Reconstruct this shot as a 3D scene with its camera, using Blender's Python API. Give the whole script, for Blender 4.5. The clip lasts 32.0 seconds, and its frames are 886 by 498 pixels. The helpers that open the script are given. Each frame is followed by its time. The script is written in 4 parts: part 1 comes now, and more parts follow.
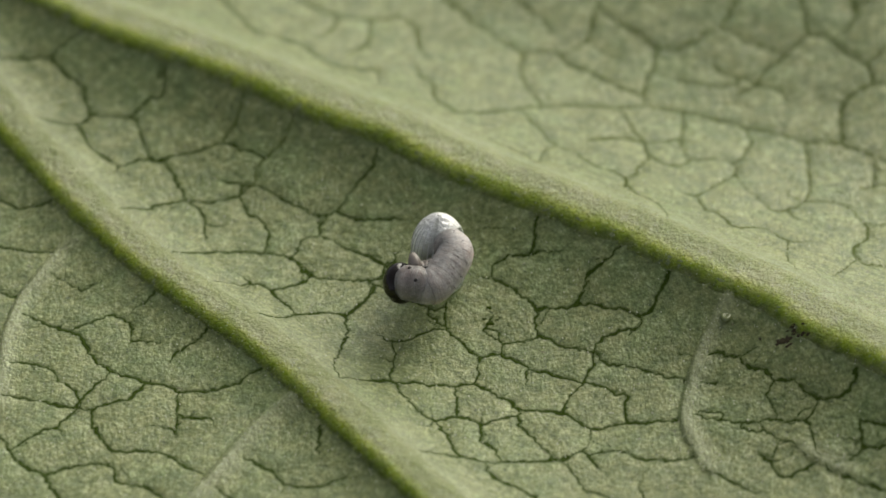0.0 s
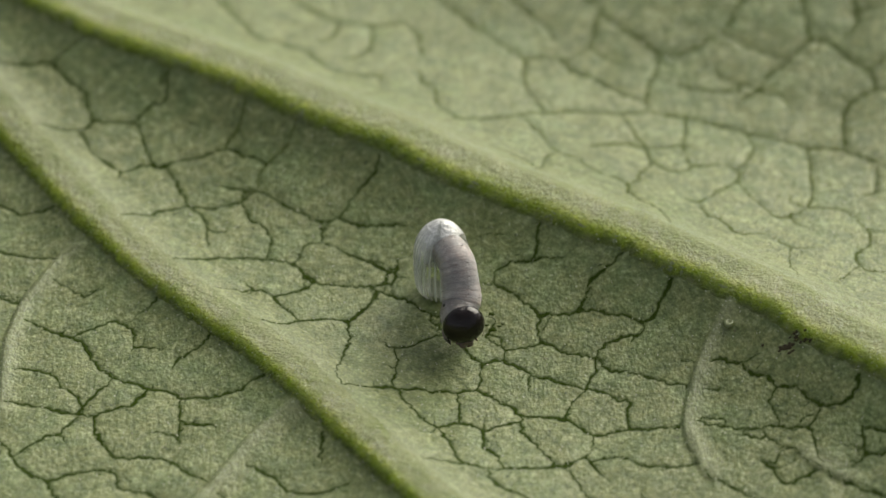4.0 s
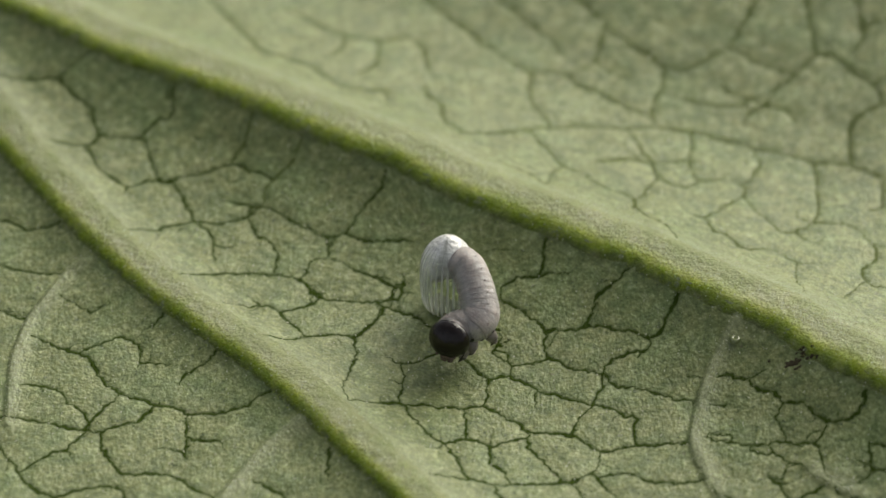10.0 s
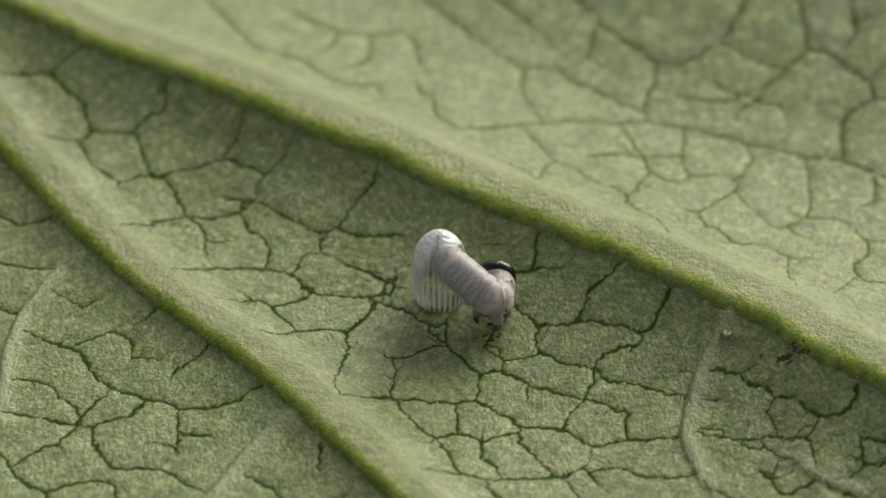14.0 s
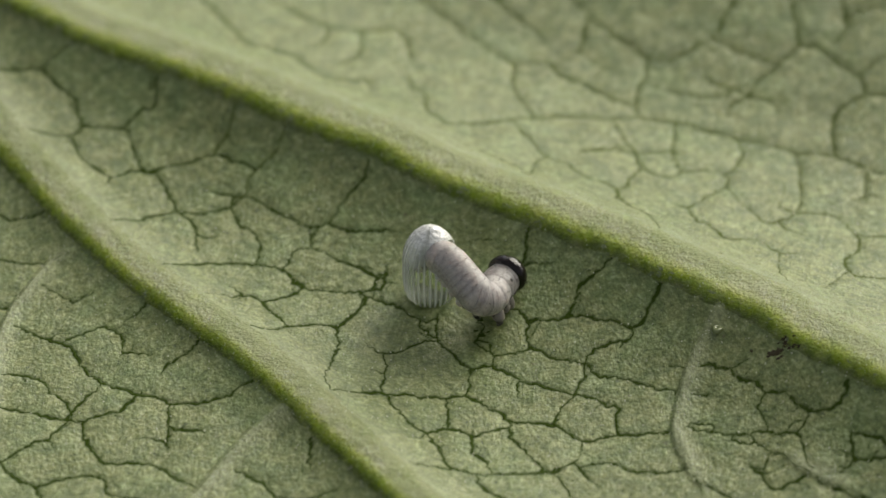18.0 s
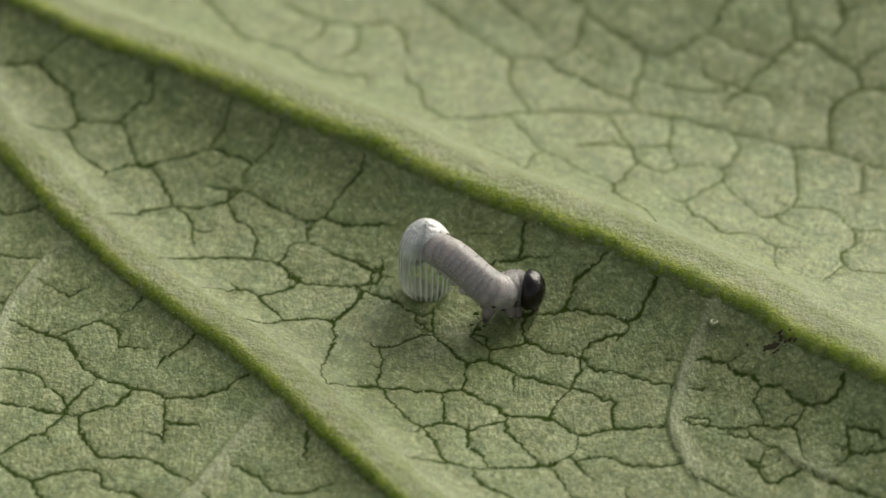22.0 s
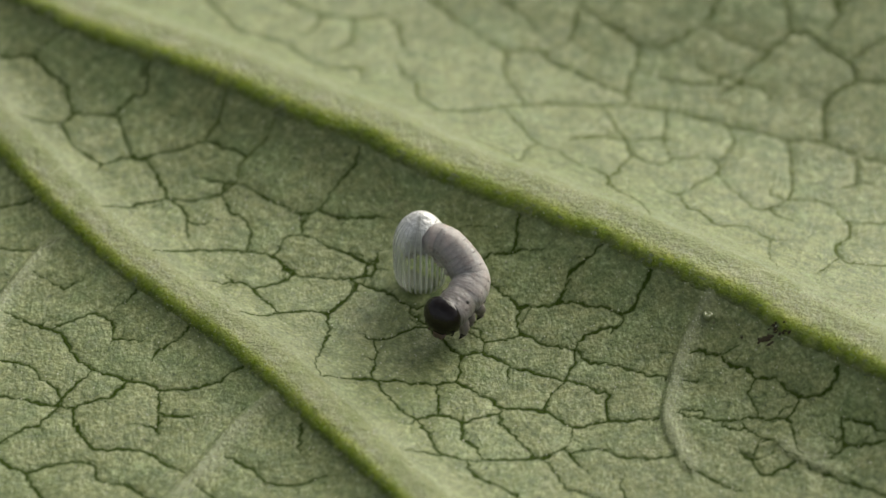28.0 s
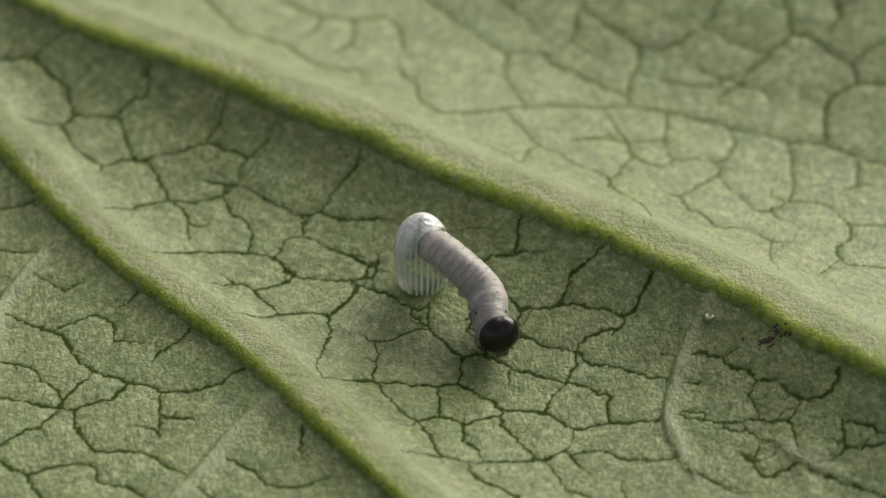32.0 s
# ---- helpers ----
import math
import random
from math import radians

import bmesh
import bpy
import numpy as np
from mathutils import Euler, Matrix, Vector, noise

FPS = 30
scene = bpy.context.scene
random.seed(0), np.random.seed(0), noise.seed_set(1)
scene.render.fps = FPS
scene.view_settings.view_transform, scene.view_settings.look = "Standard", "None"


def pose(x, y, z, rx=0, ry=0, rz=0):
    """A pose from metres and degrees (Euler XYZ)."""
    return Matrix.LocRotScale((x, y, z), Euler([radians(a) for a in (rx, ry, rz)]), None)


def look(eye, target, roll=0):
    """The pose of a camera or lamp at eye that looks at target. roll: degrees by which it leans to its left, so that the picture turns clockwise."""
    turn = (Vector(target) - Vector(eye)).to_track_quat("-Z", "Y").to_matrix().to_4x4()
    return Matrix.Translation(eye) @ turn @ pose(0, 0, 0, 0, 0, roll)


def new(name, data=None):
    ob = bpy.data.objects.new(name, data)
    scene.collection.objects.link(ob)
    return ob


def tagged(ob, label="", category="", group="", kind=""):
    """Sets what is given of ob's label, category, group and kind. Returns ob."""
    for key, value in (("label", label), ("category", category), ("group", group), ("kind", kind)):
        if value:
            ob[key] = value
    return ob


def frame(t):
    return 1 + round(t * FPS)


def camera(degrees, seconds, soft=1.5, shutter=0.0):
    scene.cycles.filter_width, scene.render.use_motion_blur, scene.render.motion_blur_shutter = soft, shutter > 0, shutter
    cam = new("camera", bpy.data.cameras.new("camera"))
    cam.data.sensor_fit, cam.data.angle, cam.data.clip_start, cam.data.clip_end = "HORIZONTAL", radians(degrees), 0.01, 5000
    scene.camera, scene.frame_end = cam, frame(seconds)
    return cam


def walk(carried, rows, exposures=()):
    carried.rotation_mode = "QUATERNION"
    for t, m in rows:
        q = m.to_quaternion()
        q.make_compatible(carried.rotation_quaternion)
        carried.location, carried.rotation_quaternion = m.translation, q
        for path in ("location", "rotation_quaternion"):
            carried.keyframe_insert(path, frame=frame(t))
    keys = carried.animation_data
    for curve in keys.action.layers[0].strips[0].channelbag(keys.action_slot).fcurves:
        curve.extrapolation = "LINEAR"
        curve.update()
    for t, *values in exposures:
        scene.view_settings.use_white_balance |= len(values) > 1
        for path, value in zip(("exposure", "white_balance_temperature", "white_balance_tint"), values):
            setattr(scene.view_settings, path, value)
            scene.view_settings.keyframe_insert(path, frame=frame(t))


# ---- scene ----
MM = 0.001  # the place is a few millimetres across: lengths below are in millimetres

# ---- camera: a hand-held macro lens about 87 mm from the egg ----
cam = camera(10.0, 32.0, soft=1.5)
cam.data.dof.use_dof = True
cam.data.dof.focus_distance = 0.0848
cam.data.dof.aperture_fstop = 115.0
EYE = Vector((0.0, -68.5, 53.5)) * MM
UP = Vector((0.0, 0.6155, 0.7881))


def view(across, up):
    """The lens slid across and up its own picture plane, in millimetres."""
    slide = (Vector((across, 0, 0)) + UP * up) * MM
    return look(EYE + slide, slide)


walk(cam, [
    (0, view(-0.000, 0.000)),
    (0.5, view(0.012, 0.003)),
    (1, view(-0.007, 0.020)),
    (1.5, view(-0.030, 0.054)),
    (2, view(-0.003, 0.059)),
    (2.5, view(-0.020, 0.092)),
    (3, view(-0.039, 0.103)),
    (3.5, view(-0.036, 0.090)),
    (5.5, view(-0.066, 0.219)),
    (6, view(-0.046, 0.232)),
    (6.5, view(-0.053, 0.236)),
    (7, view(-0.089, 0.227)),
    (7.5, view(-0.108, 0.244)),
    (8, view(-0.107, 0.285)),
    (8.5, view(-0.134, 0.333)),
    (9, view(-0.152, 0.348)),
    (9.5, view(-0.144, 0.358)),
    (10, view(-0.150, 0.371)),
    (10.5, view(-0.169, 0.355)),
    (11, view(-0.140, 0.342)),
    (11.5, view(-0.093, 0.335)),
    (12, view(-0.059, 0.329)),
    (12.5, view(-0.032, 0.316)),
    (13, view(-0.031, 0.301)),
    (13.5, view(-0.025, 0.285)),
    (14, view(-0.012, 0.282)),
    (14.5, view(0.000, 0.283)),
    (16.5, view(0.105, 0.244)),
    (17, view(0.127, 0.235)),
    (17.5, view(0.134, 0.225)),
    (18, view(0.147, 0.200)),
    (18.5, view(0.143, 0.184)),
    (19, view(0.151, 0.140)),
    (19.5, view(0.177, 0.131)),
    (20, view(0.203, 0.123)),
    (20.5, view(0.196, 0.124)),
    (21, view(0.196, 0.112)),
    (21.5, view(0.192, 0.094)),
    (22, view(0.213, 0.098)),
    (22.5, view(0.238, 0.100)),
    (23, view(0.226, 0.081)),
    (23.5, view(0.261, 0.063)),
    (24, view(0.308, 0.027)),
    (24.5, view(0.339, 0.033)),
    (25, view(0.339, 0.032)),
    (25.5, view(0.333, 0.034)),
    (27.5, view(0.309, 0.011)),
    (28, view(0.307, -0.030)),
    (28.5, view(0.311, -0.030)),
    (29, view(0.320, -0.014)),
    (29.5, view(0.294, -0.003)),
    (30, view(0.278, -0.008)),
    (30.5, view(0.283, -0.008)),
    (31, view(0.300, 0.017)),
    (31.5, view(0.299, 0.013)),
    (32, view(0.288, 0.001)),
], exposures=[(0.0, 0.0), (32.0, 0.0)])

# ---- light: soft daylight from behind and above ----
world = bpy.data.worlds.new("sky")
scene.world = world
world.use_nodes = True
wn = world.node_tree
sky = wn.nodes.new("ShaderNodeTexSky")
sky.sky_type = "NISHITA"
sky.sun_disc = False
sky.sun_elevation = radians(31)
sky.sun_rotation = radians(37)
sky.dust_density = 4.0
haze = wn.nodes.new("ShaderNodeHueSaturation")
haze.inputs["Saturation"].default_value = 0.22
wn.links.new(sky.outputs[0], haze.inputs["Color"])
wn.links.new(haze.outputs[0], wn.nodes["Background"].inputs[0])
wn.nodes["Background"].inputs[1].default_value = 0.108
sun = new("sun", bpy.data.lights.new("sun", "SUN"))
sun.data.energy = 2.82
sun.data.angle = radians(52)
sun.data.color = (1.0, 0.94, 0.75)
sun.matrix_world = look((0.514, 0.686, 0.515), (0, 0, 0))


# ---- materials ----
class Mat:
    """A small wrapper to write node materials in few lines."""

    def __init__(self, name):
        self.m = bpy.data.materials.new(name)
        self.m.use_nodes = True
        self.t = self.m.node_tree
        self.b = self.t.nodes["Principled BSDF"]
        self.out = self.t.nodes["Material Output"]

    def n(self, kind, **props):
        node = self.t.nodes.new("ShaderNode" + kind)
        for k, v in props.items():
            if k == "op":
                node.operation = v
            elif k == "feature":
                node.feature = v
            elif k == "attr":
                node.attribute_name = v
        return node

    def link(self, a, b):
        self.t.links.new(a, b)

    def coords(self):
        """Object coordinates in millimetres."""
        c, k = self.n("TexCoord"), self.n("Mapping")
        k.inputs["Scale"].default_value = (1000, 1000, 1000)
        self.link(c.outputs["Object"], k.inputs[0])
        return k.outputs[0]

    def noise(self, co, scale, detail=4.0, rough=0.6):
        k = self.n("TexNoise")
        k.inputs["Scale"].default_value = scale
        k.inputs["Detail"].default_value = detail
        k.inputs["Roughness"].default_value = rough
        self.link(co, k.inputs["Vector"])
        return k.outputs["Fac"]

    def ramp(self, fac, *stops):
        k = self.n("ValToRGB")
        e = k.color_ramp.elements
        while len(e) < len(stops):
            e.new(0.5)
        for el, (pos, col) in zip(e, stops):
            el.position = pos
            el.color = (*col, 1) if len(col) == 3 else col
        self.link(fac, k.inputs[0])
        return k.outputs[0]

    def mix(self, fac, a, b, mode="MIX"):
        k = self.n("MixRGB")
        k.blend_type = mode
        for sock, v in zip(k.inputs, (fac, a, b)):
            if isinstance(v, (int, float)):
                sock.default_value = v
            elif isinstance(v, tuple):
                sock.default_value = (*v, 1)
            else:
                self.link(v, sock)
        return k.outputs[0]

    def math(self, op, a, b=0.0):
        k = self.n("Math", op=op)
        for sock, v in zip(k.inputs, (a, b)):
            if isinstance(v, (int, float)):
                sock.default_value = v
            else:
                self.link(v, sock)
        return k.outputs[0]

    def attr(self, name):
        return self.n("Attribute", attr=name).outputs["Fac"]

    def bump(self, h, strength, dist):
        k = self.n("Bump")
        k.inputs["Strength"].default_value = strength
        k.inputs["Distance"].default_value = dist * MM
        self.link(h, k.inputs["Height"])
        self.link(k.outputs[0], self.b.inputs["Normal"])

    def set(self, **v):
        names = dict(col="Base Color", rough="Roughness", spec="Specular IOR Level", sss="Subsurface Weight", coat="Coat Weight",
                     coat_rough="Coat Roughness", alpha="Alpha")
        for k, x in v.items():
            s = self.b.inputs[names[k]]
            if isinstance(x, tuple):
                s.default_value = (*x, 1)
            elif isinstance(x, (int, float)):
                s.default_value = x
            else:
                self.link(x, s)
        return self


def leaf_material():
    k = Mat("leaf_underside")
    co = k.coords()
    broad = k.noise(co, 0.55, 3)
    mid = k.noise(co, 3.2, 4)
    along = k.n("Mapping")
    along.inputs["Scale"].default_value = (1.0, 0.78, 1.0)
    k.link(co, along.inputs[0])
    grain = k.noise(along.outputs[0], 12.5, 5, 0.72)
    base = k.mix(k.ramp(broad, (0.35, (0, 0, 0)), (0.68, (1, 1, 1))), (0.225, 0.265, 0.090), (0.285, 0.315, 0.120))
    base = k.mix(k.ramp(mid, (0.4, (0, 0, 0)), (0.7, (1, 1, 1))), base, (0.200, 0.256, 0.092))
    # stipple of pale papillae over darker green tissue
    base = k.mix(k.ramp(grain, (0.31, (0, 0, 0)), (0.55, (1, 1, 1))), (0.100, 0.136, 0.034), base)
    base = k.mix(k.ramp(grain, (0.54, (0, 0, 0)), (0.76, (1, 1, 1))), base, (0.435, 0.49, 0.262))
    blot = k.noise(along.outputs[0], 6.5, 3, 0.7)
    base = k.mix(k.ramp(blot, (0.34, (0.75, 0.75, 0.75)), (0.50, (0, 0, 0))), base, (0.118, 0.162, 0.044))
    base = k.mix(k.ramp(blot, (0.52, (0, 0, 0)), (0.70, (0.6, 0.6, 0.6))), base, (0.39, 0.423, 0.235))
    speck = k.noise(along.outputs[0], 9.0, 3, 0.6)
    base = k.mix(k.ramp(speck, (0.29, (0.9, 0.9, 0.9)), (0.375, (0, 0, 0))), base, (0.07, 0.10, 0.028))
    # a few brown pinprick stains
    rust = k.noise(co, 4.4, 2, 0.5)
    base = k.mix(k.ramp(rust, (0.225, (0.7, 0.7, 0.7)), (0.275, (0, 0, 0))), base, (0.10, 0.095, 0.035))
    # cooler and warmer areas
    base = k.mix(k.ramp(k.noise(co, 0.8, 2), (0.46, (0, 0, 0)), (0.68, (0.75, 0.75, 0.75))), base, k.mix(1.0, base, (0.88, 1.0, 0.98), "MULTIPLY"))
    dots = k.n("TexVoronoi")
    dots.inputs["Scale"].default_value = 17.0
    k.link(along.outputs[0], dots.inputs["Vector"])
    base = k.mix(1.0, base, k.ramp(dots.outputs["Distance"], (0.12, (1.14, 1.13, 1.12)), (0.75, (0.89, 0.91, 0.84))), "MULTIPLY")
    patch = k.noise(co, 1.7, 5, 0.65)
    base = k.mix(1.0, base, k.ramp(patch, (0.34, (0.80, 0.83, 0.74)), (0.52, (1.03, 1.02, 1.0)), (0.68, (1.20, 1.18, 1.22))), "MULTIPLY")
    # faint net of the finest veinlets between the drawn ones
    warp = k.n("MixRGB")
    warp.inputs[0].default_value = 0.16
    nz = k.n("TexNoise")
    nz.inputs["Scale"].default_value = 2.2
    k.link(co, nz.inputs["Vector"])
    k.link(co, warp.inputs[1])
    k.link(nz.outputs["Color"], warp.inputs[2])
    v = k.n("TexVoronoi", feature="DISTANCE_TO_EDGE")
    v.inputs["Scale"].default_value = 2.6
    k.link(warp.outputs[0], v.inputs["Vector"])
    net = k.ramp(v.outputs["Distance"], (0.0, (1, 1, 1)), (0.05, (0, 0, 0)))
    net = k.math("MULTIPLY", net, k.ramp(mid, (0.40, (0, 0, 0)), (0.58, (0.7, 0.7, 0.7))))
    base = k.mix(net, base, (0.115, 0.155, 0.05))
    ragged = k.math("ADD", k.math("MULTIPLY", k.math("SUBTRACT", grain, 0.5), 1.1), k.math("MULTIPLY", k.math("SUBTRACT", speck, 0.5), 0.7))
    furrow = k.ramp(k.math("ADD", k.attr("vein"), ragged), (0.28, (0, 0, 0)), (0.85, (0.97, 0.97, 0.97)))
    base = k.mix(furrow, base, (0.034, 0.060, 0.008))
    base = k.mix(k.math("MULTIPLY", k.attr("rib"), 0.7), base, (0.37, 0.40, 0.235))
    k.set(col=base, rough=0.40, spec=k.math("MULTIPLY", k.math("SUBTRACT", 1.0, furrow), 0.57))
    k.bump(k.math("SUBTRACT", k.math("ADD", grain, k.math("MULTIPLY", mid, 0.8)), k.math("MULTIPLY", dots.outputs["Distance"], 0.4)), 0.55, 0.05)
    tr = k.n("BsdfTranslucent")
    k.link(k.mix(1.0, base, (0.75, 1.0, 0.35), "MULTIPLY"), tr.inputs[0])
    mx = k.n("MixShader")
    mx.inputs[0].default_value = 0.12
    k.link(k.b.outputs[0], mx.inputs[1])
    k.link(tr.outputs[0], mx.inputs[2])
    k.link(mx.outputs[0], k.out.inputs[0])
    return k.m


def rib_material():
    k = Mat("raised_vein")
    co = k.coords()
    mid = k.noise(co, 4.0, 4)
    grain = k.noise(co, 22.0, 3, 0.7)
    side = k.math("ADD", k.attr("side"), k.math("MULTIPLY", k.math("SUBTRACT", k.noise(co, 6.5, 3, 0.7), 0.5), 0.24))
    # light glowing through the flank and shade at its foot are painted in here
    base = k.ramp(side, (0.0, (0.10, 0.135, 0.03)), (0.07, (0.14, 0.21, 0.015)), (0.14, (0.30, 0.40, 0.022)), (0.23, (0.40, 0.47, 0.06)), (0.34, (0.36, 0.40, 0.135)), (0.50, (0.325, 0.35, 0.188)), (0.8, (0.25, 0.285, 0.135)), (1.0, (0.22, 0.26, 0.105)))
    base = k.mix(k.ramp(mid, (0.4, (0, 0, 0)), (0.75, (0.6, 0.6, 0.6))), base, (0.28, 0.315, 0.135))
    base = k.mix(k.ramp(grain, (0.60, (0, 0, 0)), (0.76, (0.6, 0.6, 0.6))), base, (0.5, 0.52, 0.32))
    base = k.mix(k.ramp(grain, (0.28, (0.5, 0.5, 0.5)), (0.44, (0, 0, 0))), base, (0.20, 0.25, 0.06))
    blotch = k.noise(co, 1.9, 4, 0.7)
    base = k.mix(1.0, base, k.ramp(blotch, (0.36, (0.80, 0.86, 0.7)), (0.64, (1.14, 1.10, 1.2))), "MULTIPLY")
    k.set(col=base, rough=0.5, spec=0.4, sss=0.6)
    k.b.inputs["Subsurface Radius"].default_value = (0.8, 1.0, 0.3)
    k.b.inputs["Subsurface Scale"].default_value = 0.42 * MM
    k.bump(k.math("ADD", grain, k.math("MULTIPLY", k.math("ADD", mid, k.noise(co, 8.5, 2)), 1.6)), 0.75, 0.05)
    tr = k.n("BsdfTranslucent")
    k.link(k.mix(1.0, base, (1.0, 1.0, 0.3), "MULTIPLY"), tr.inputs[0])
    mx = k.n("MixShader")
    mx.inputs[0].default_value = 0.06
    k.link(k.b.outputs[0], mx.inputs[1])
    k.link(tr.outputs[0], mx.inputs[2])
    k.link(mx.outputs[0], k.out.inputs[0])
    return k.m


def vein_material(name, deep, light):
    k = Mat(name)
    co = k.coords()
    base = k.mix(k.noise(co, 9.0, 3), deep, light)
    k.set(col=base, rough=0.9, spec=0.0)
    k.bump(k.noise(co, 30.0), 0.4, 0.02)
    return k.m


def shell_material():
    k = Mat("egg_shell")
    co = k.coords()
    rib = k.attr("rib")
    cap = k.attr("cap")
    col = k.mix(cap, (0.72, 0.745, 0.69), (0.88, 0.88, 0.86))
    flake = k.noise(co, 6.0, 3, 0.6)
    col = k.mix(1.0, col, k.ramp(flake, (0.40, (0.88, 0.88, 0.88)), (0.55, (1.1, 1.1, 1.1))), "MULTIPLY")
    k.set(col=col, rough=k.ramp(flake, (0.4, (0.35, 0.35, 0.35)), (0.6, (0.08, 0.08, 0.08))), spec=0.9)
    k.bump(k.math("ADD", flake, k.math("MULTIPLY", k.noise(co, 14.0, 2), 0.5)), 0.8, 0.07)
    tr = k.n("BsdfTranslucent")
    tr.inputs[0].default_value = (0.85, 0.87, 0.82, 1)
    solid = k.n("MixShader")
    k.link(k.math("MAXIMUM", k.math("SUBTRACT", 0.5, k.math("MULTIPLY", cap, 0.6)), 0.03), solid.inputs[0])
    k.link(k.b.outputs[0], solid.inputs[1])
    k.link(tr.outputs[0], solid.inputs[2])
    clear = k.n("BsdfTransparent")
    clear.inputs[0].default_value = (0.93, 0.945, 0.92, 1)
    mx = k.n("MixShader")
    k.link(k.math("MINIMUM", k.math("MAXIMUM", k.math("ADD", k.math("MULTIPLY", rib, 0.08), k.math("ADD", cap, 0.07)), 0.0), 0.95), mx.inputs[0])
    k.link(clear.outputs[0], mx.inputs[1])
    k.link(solid.outputs[0], mx.inputs[2])
    k.link(mx.outputs[0], k.out.inputs[0])
    return k.m


def rib_shell_material():
    k = Mat("egg_rib")
    k.set(col=k.mix(k.noise(k.coords(), 10.0), (0.86, 0.88, 0.84), (0.95, 0.96, 0.93)), rough=0.25, spec=0.6)
    clear = k.n("BsdfTransparent")
    mx = k.n("MixShader")
    k.link(k.attr("bare"), mx.inputs[0])
    k.link(clear.outputs[0], mx.inputs[1])
    k.link(k.b.outputs[0], mx.inputs[2])
    k.link(mx.outputs[0], k.out.inputs[0])
    return k.m


def skin_material(name, dark, light):
    k = Mat(name)
    co = k.coords()
    mid = k.noise(co, 5.0, 4)
    fine = k.noise(co, 30.0, 3)
    base = k.mix(k.ramp(mid, (0.35, (0, 0, 0)), (0.65, (1, 1, 1))), dark, light)
    base = k.mix(k.ramp(fine, (0.55, (0, 0, 0)), (0.75, (0.5, 0.5, 0.5))), base, (0.58, 0.555, 0.55))
    blush = k.noise(co, 2.6, 4, 0.7)
    base = k.mix(k.ramp(blush, (0.46, (0, 0, 0)), (0.66, (0.5, 0.5, 0.5))), base, (0.40, 0.35, 0.335))
    base = k.mix(k.ramp(k.noise(co, 11.0, 3), (0.60, (0, 0, 0)), (0.70, (0.55, 0.55, 0.55))), base, (0.20, 0.165, 0.16))
    base = k.mix(1.0, base, k.ramp(k.noise(co, 6.0, 4, 0.7), (0.36, (0.84, 0.82, 0.82)), (0.62, (1.10, 1.08, 1.07))), "MULTIPLY")
    # the shade in the crease between two folds is painted into the skin colour
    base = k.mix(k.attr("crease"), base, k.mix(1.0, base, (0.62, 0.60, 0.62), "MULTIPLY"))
    k.set(col=base, rough=0.34, spec=0.34, sss=1.0)
    k.b.inputs["Subsurface Radius"].default_value = (1.0, 0.85, 0.8)
    k.b.inputs["Subsurface Scale"].default_value = 0.42 * MM
    fold = k.n("Mapping")
    fold.inputs["Scale"].default_value = (26, 4, 4)
    k.link(co, fold.inputs[0])
    k.bump(k.math("ADD", k.math("MULTIPLY", mid, 0.6), k.noise(fold.outputs[0], 1.0, 3, 0.7)), 0.6, 0.024)
    return k.m


def head_material():
    """Black, brown-tinged and finely pitted horn."""
    k = Mat("black_head_capsule")
    co = k.coords()
    k.set(col=k.mix(k.noise(co, 4.0, 3), (0.004, 0.003, 0.003), (0.016, 0.010, 0.008)), rough=k.ramp(k.noise(co, 9.0, 2), (0.3, (0.05, 0.05, 0.05)), (0.7, (0.13, 0.13, 0.13))), spec=0.40)
    k.bump(k.math("ADD", k.noise(co, 7.0, 2), k.math("MULTIPLY", k.noise(co, 24.0, 2), 0.35)), 0.7, 0.03)
    return k.m


def hair_material(name, col):
    """Clear hairs that light shines through."""
    k = Mat(name)
    k.set(col=k.mix(k.noise(k.coords(), 8.0), tuple(c * 0.8 for c in col), col), rough=0.25, spec=0.5)
    tr = k.n("BsdfTranslucent")
    tr.inputs[0].default_value = (*col, 1)
    mx = k.n("MixShader")
    mx.inputs[0].default_value = 0.6
    k.link(k.b.outputs[0], mx.inputs[1])
    k.link(tr.outputs[0], mx.inputs[2])
    k.link(mx.outputs[0], k.out.inputs[0])
    return k.m


def plain(name, col, rough, spec=0.5, vary=0.4, scale=12.0):
    k = Mat(name)
    co = k.coords()
    dark = tuple(c * (1 - vary) for c in col)
    k.set(col=k.mix(k.noise(co, scale), dark, col), rough=rough, spec=spec)
    k.bump(k.noise(co, scale * 2.5), 0.25, 0.012)
    return k.m


LEAF, RIB, SHELL = leaf_material(), rib_material(), shell_material()
SKIN = skin_material("larva_skin", (0.41, 0.378, 0.362), (0.565, 0.525, 0.50))
COLLAR = skin_material("pale_collar", (0.24, 0.222, 0.214), (0.335, 0.311, 0.30))
VEIN = vein_material("dark_veinlet", (0.027, 0.046, 0.006), (0.060, 0.092, 0.018))
PALE_VEIN = vein_material("olive_veinlet", (0.068, 0.092, 0.022), (0.118, 0.148, 0.044))
RIBS_WHITE = rib_shell_material()
HEAD = head_material()
LEG = plain("pale_leg", (0.34, 0.30, 0.27), 0.3, 0.4, 0.6, 9.0)
DARK = plain("dark_spot", (0.03, 0.025, 0.024), 0.4)
SCAR = plain("brown_scar", (0.085, 0.07, 0.038), 0.8, 0.2, 0.6, 20.0)
BEADS = plain("clear_bead", (0.21, 0.25, 0.10), 0.15, 0.6, 0.4)
BRISTLE = plain("bristle", (0.16, 0.14, 0.13), 0.4)
HAIR = hair_material("leaf_hair", (0.80, 0.82, 0.64))
FRINGE = hair_material("green_hair", (0.38, 0.46, 0.10))
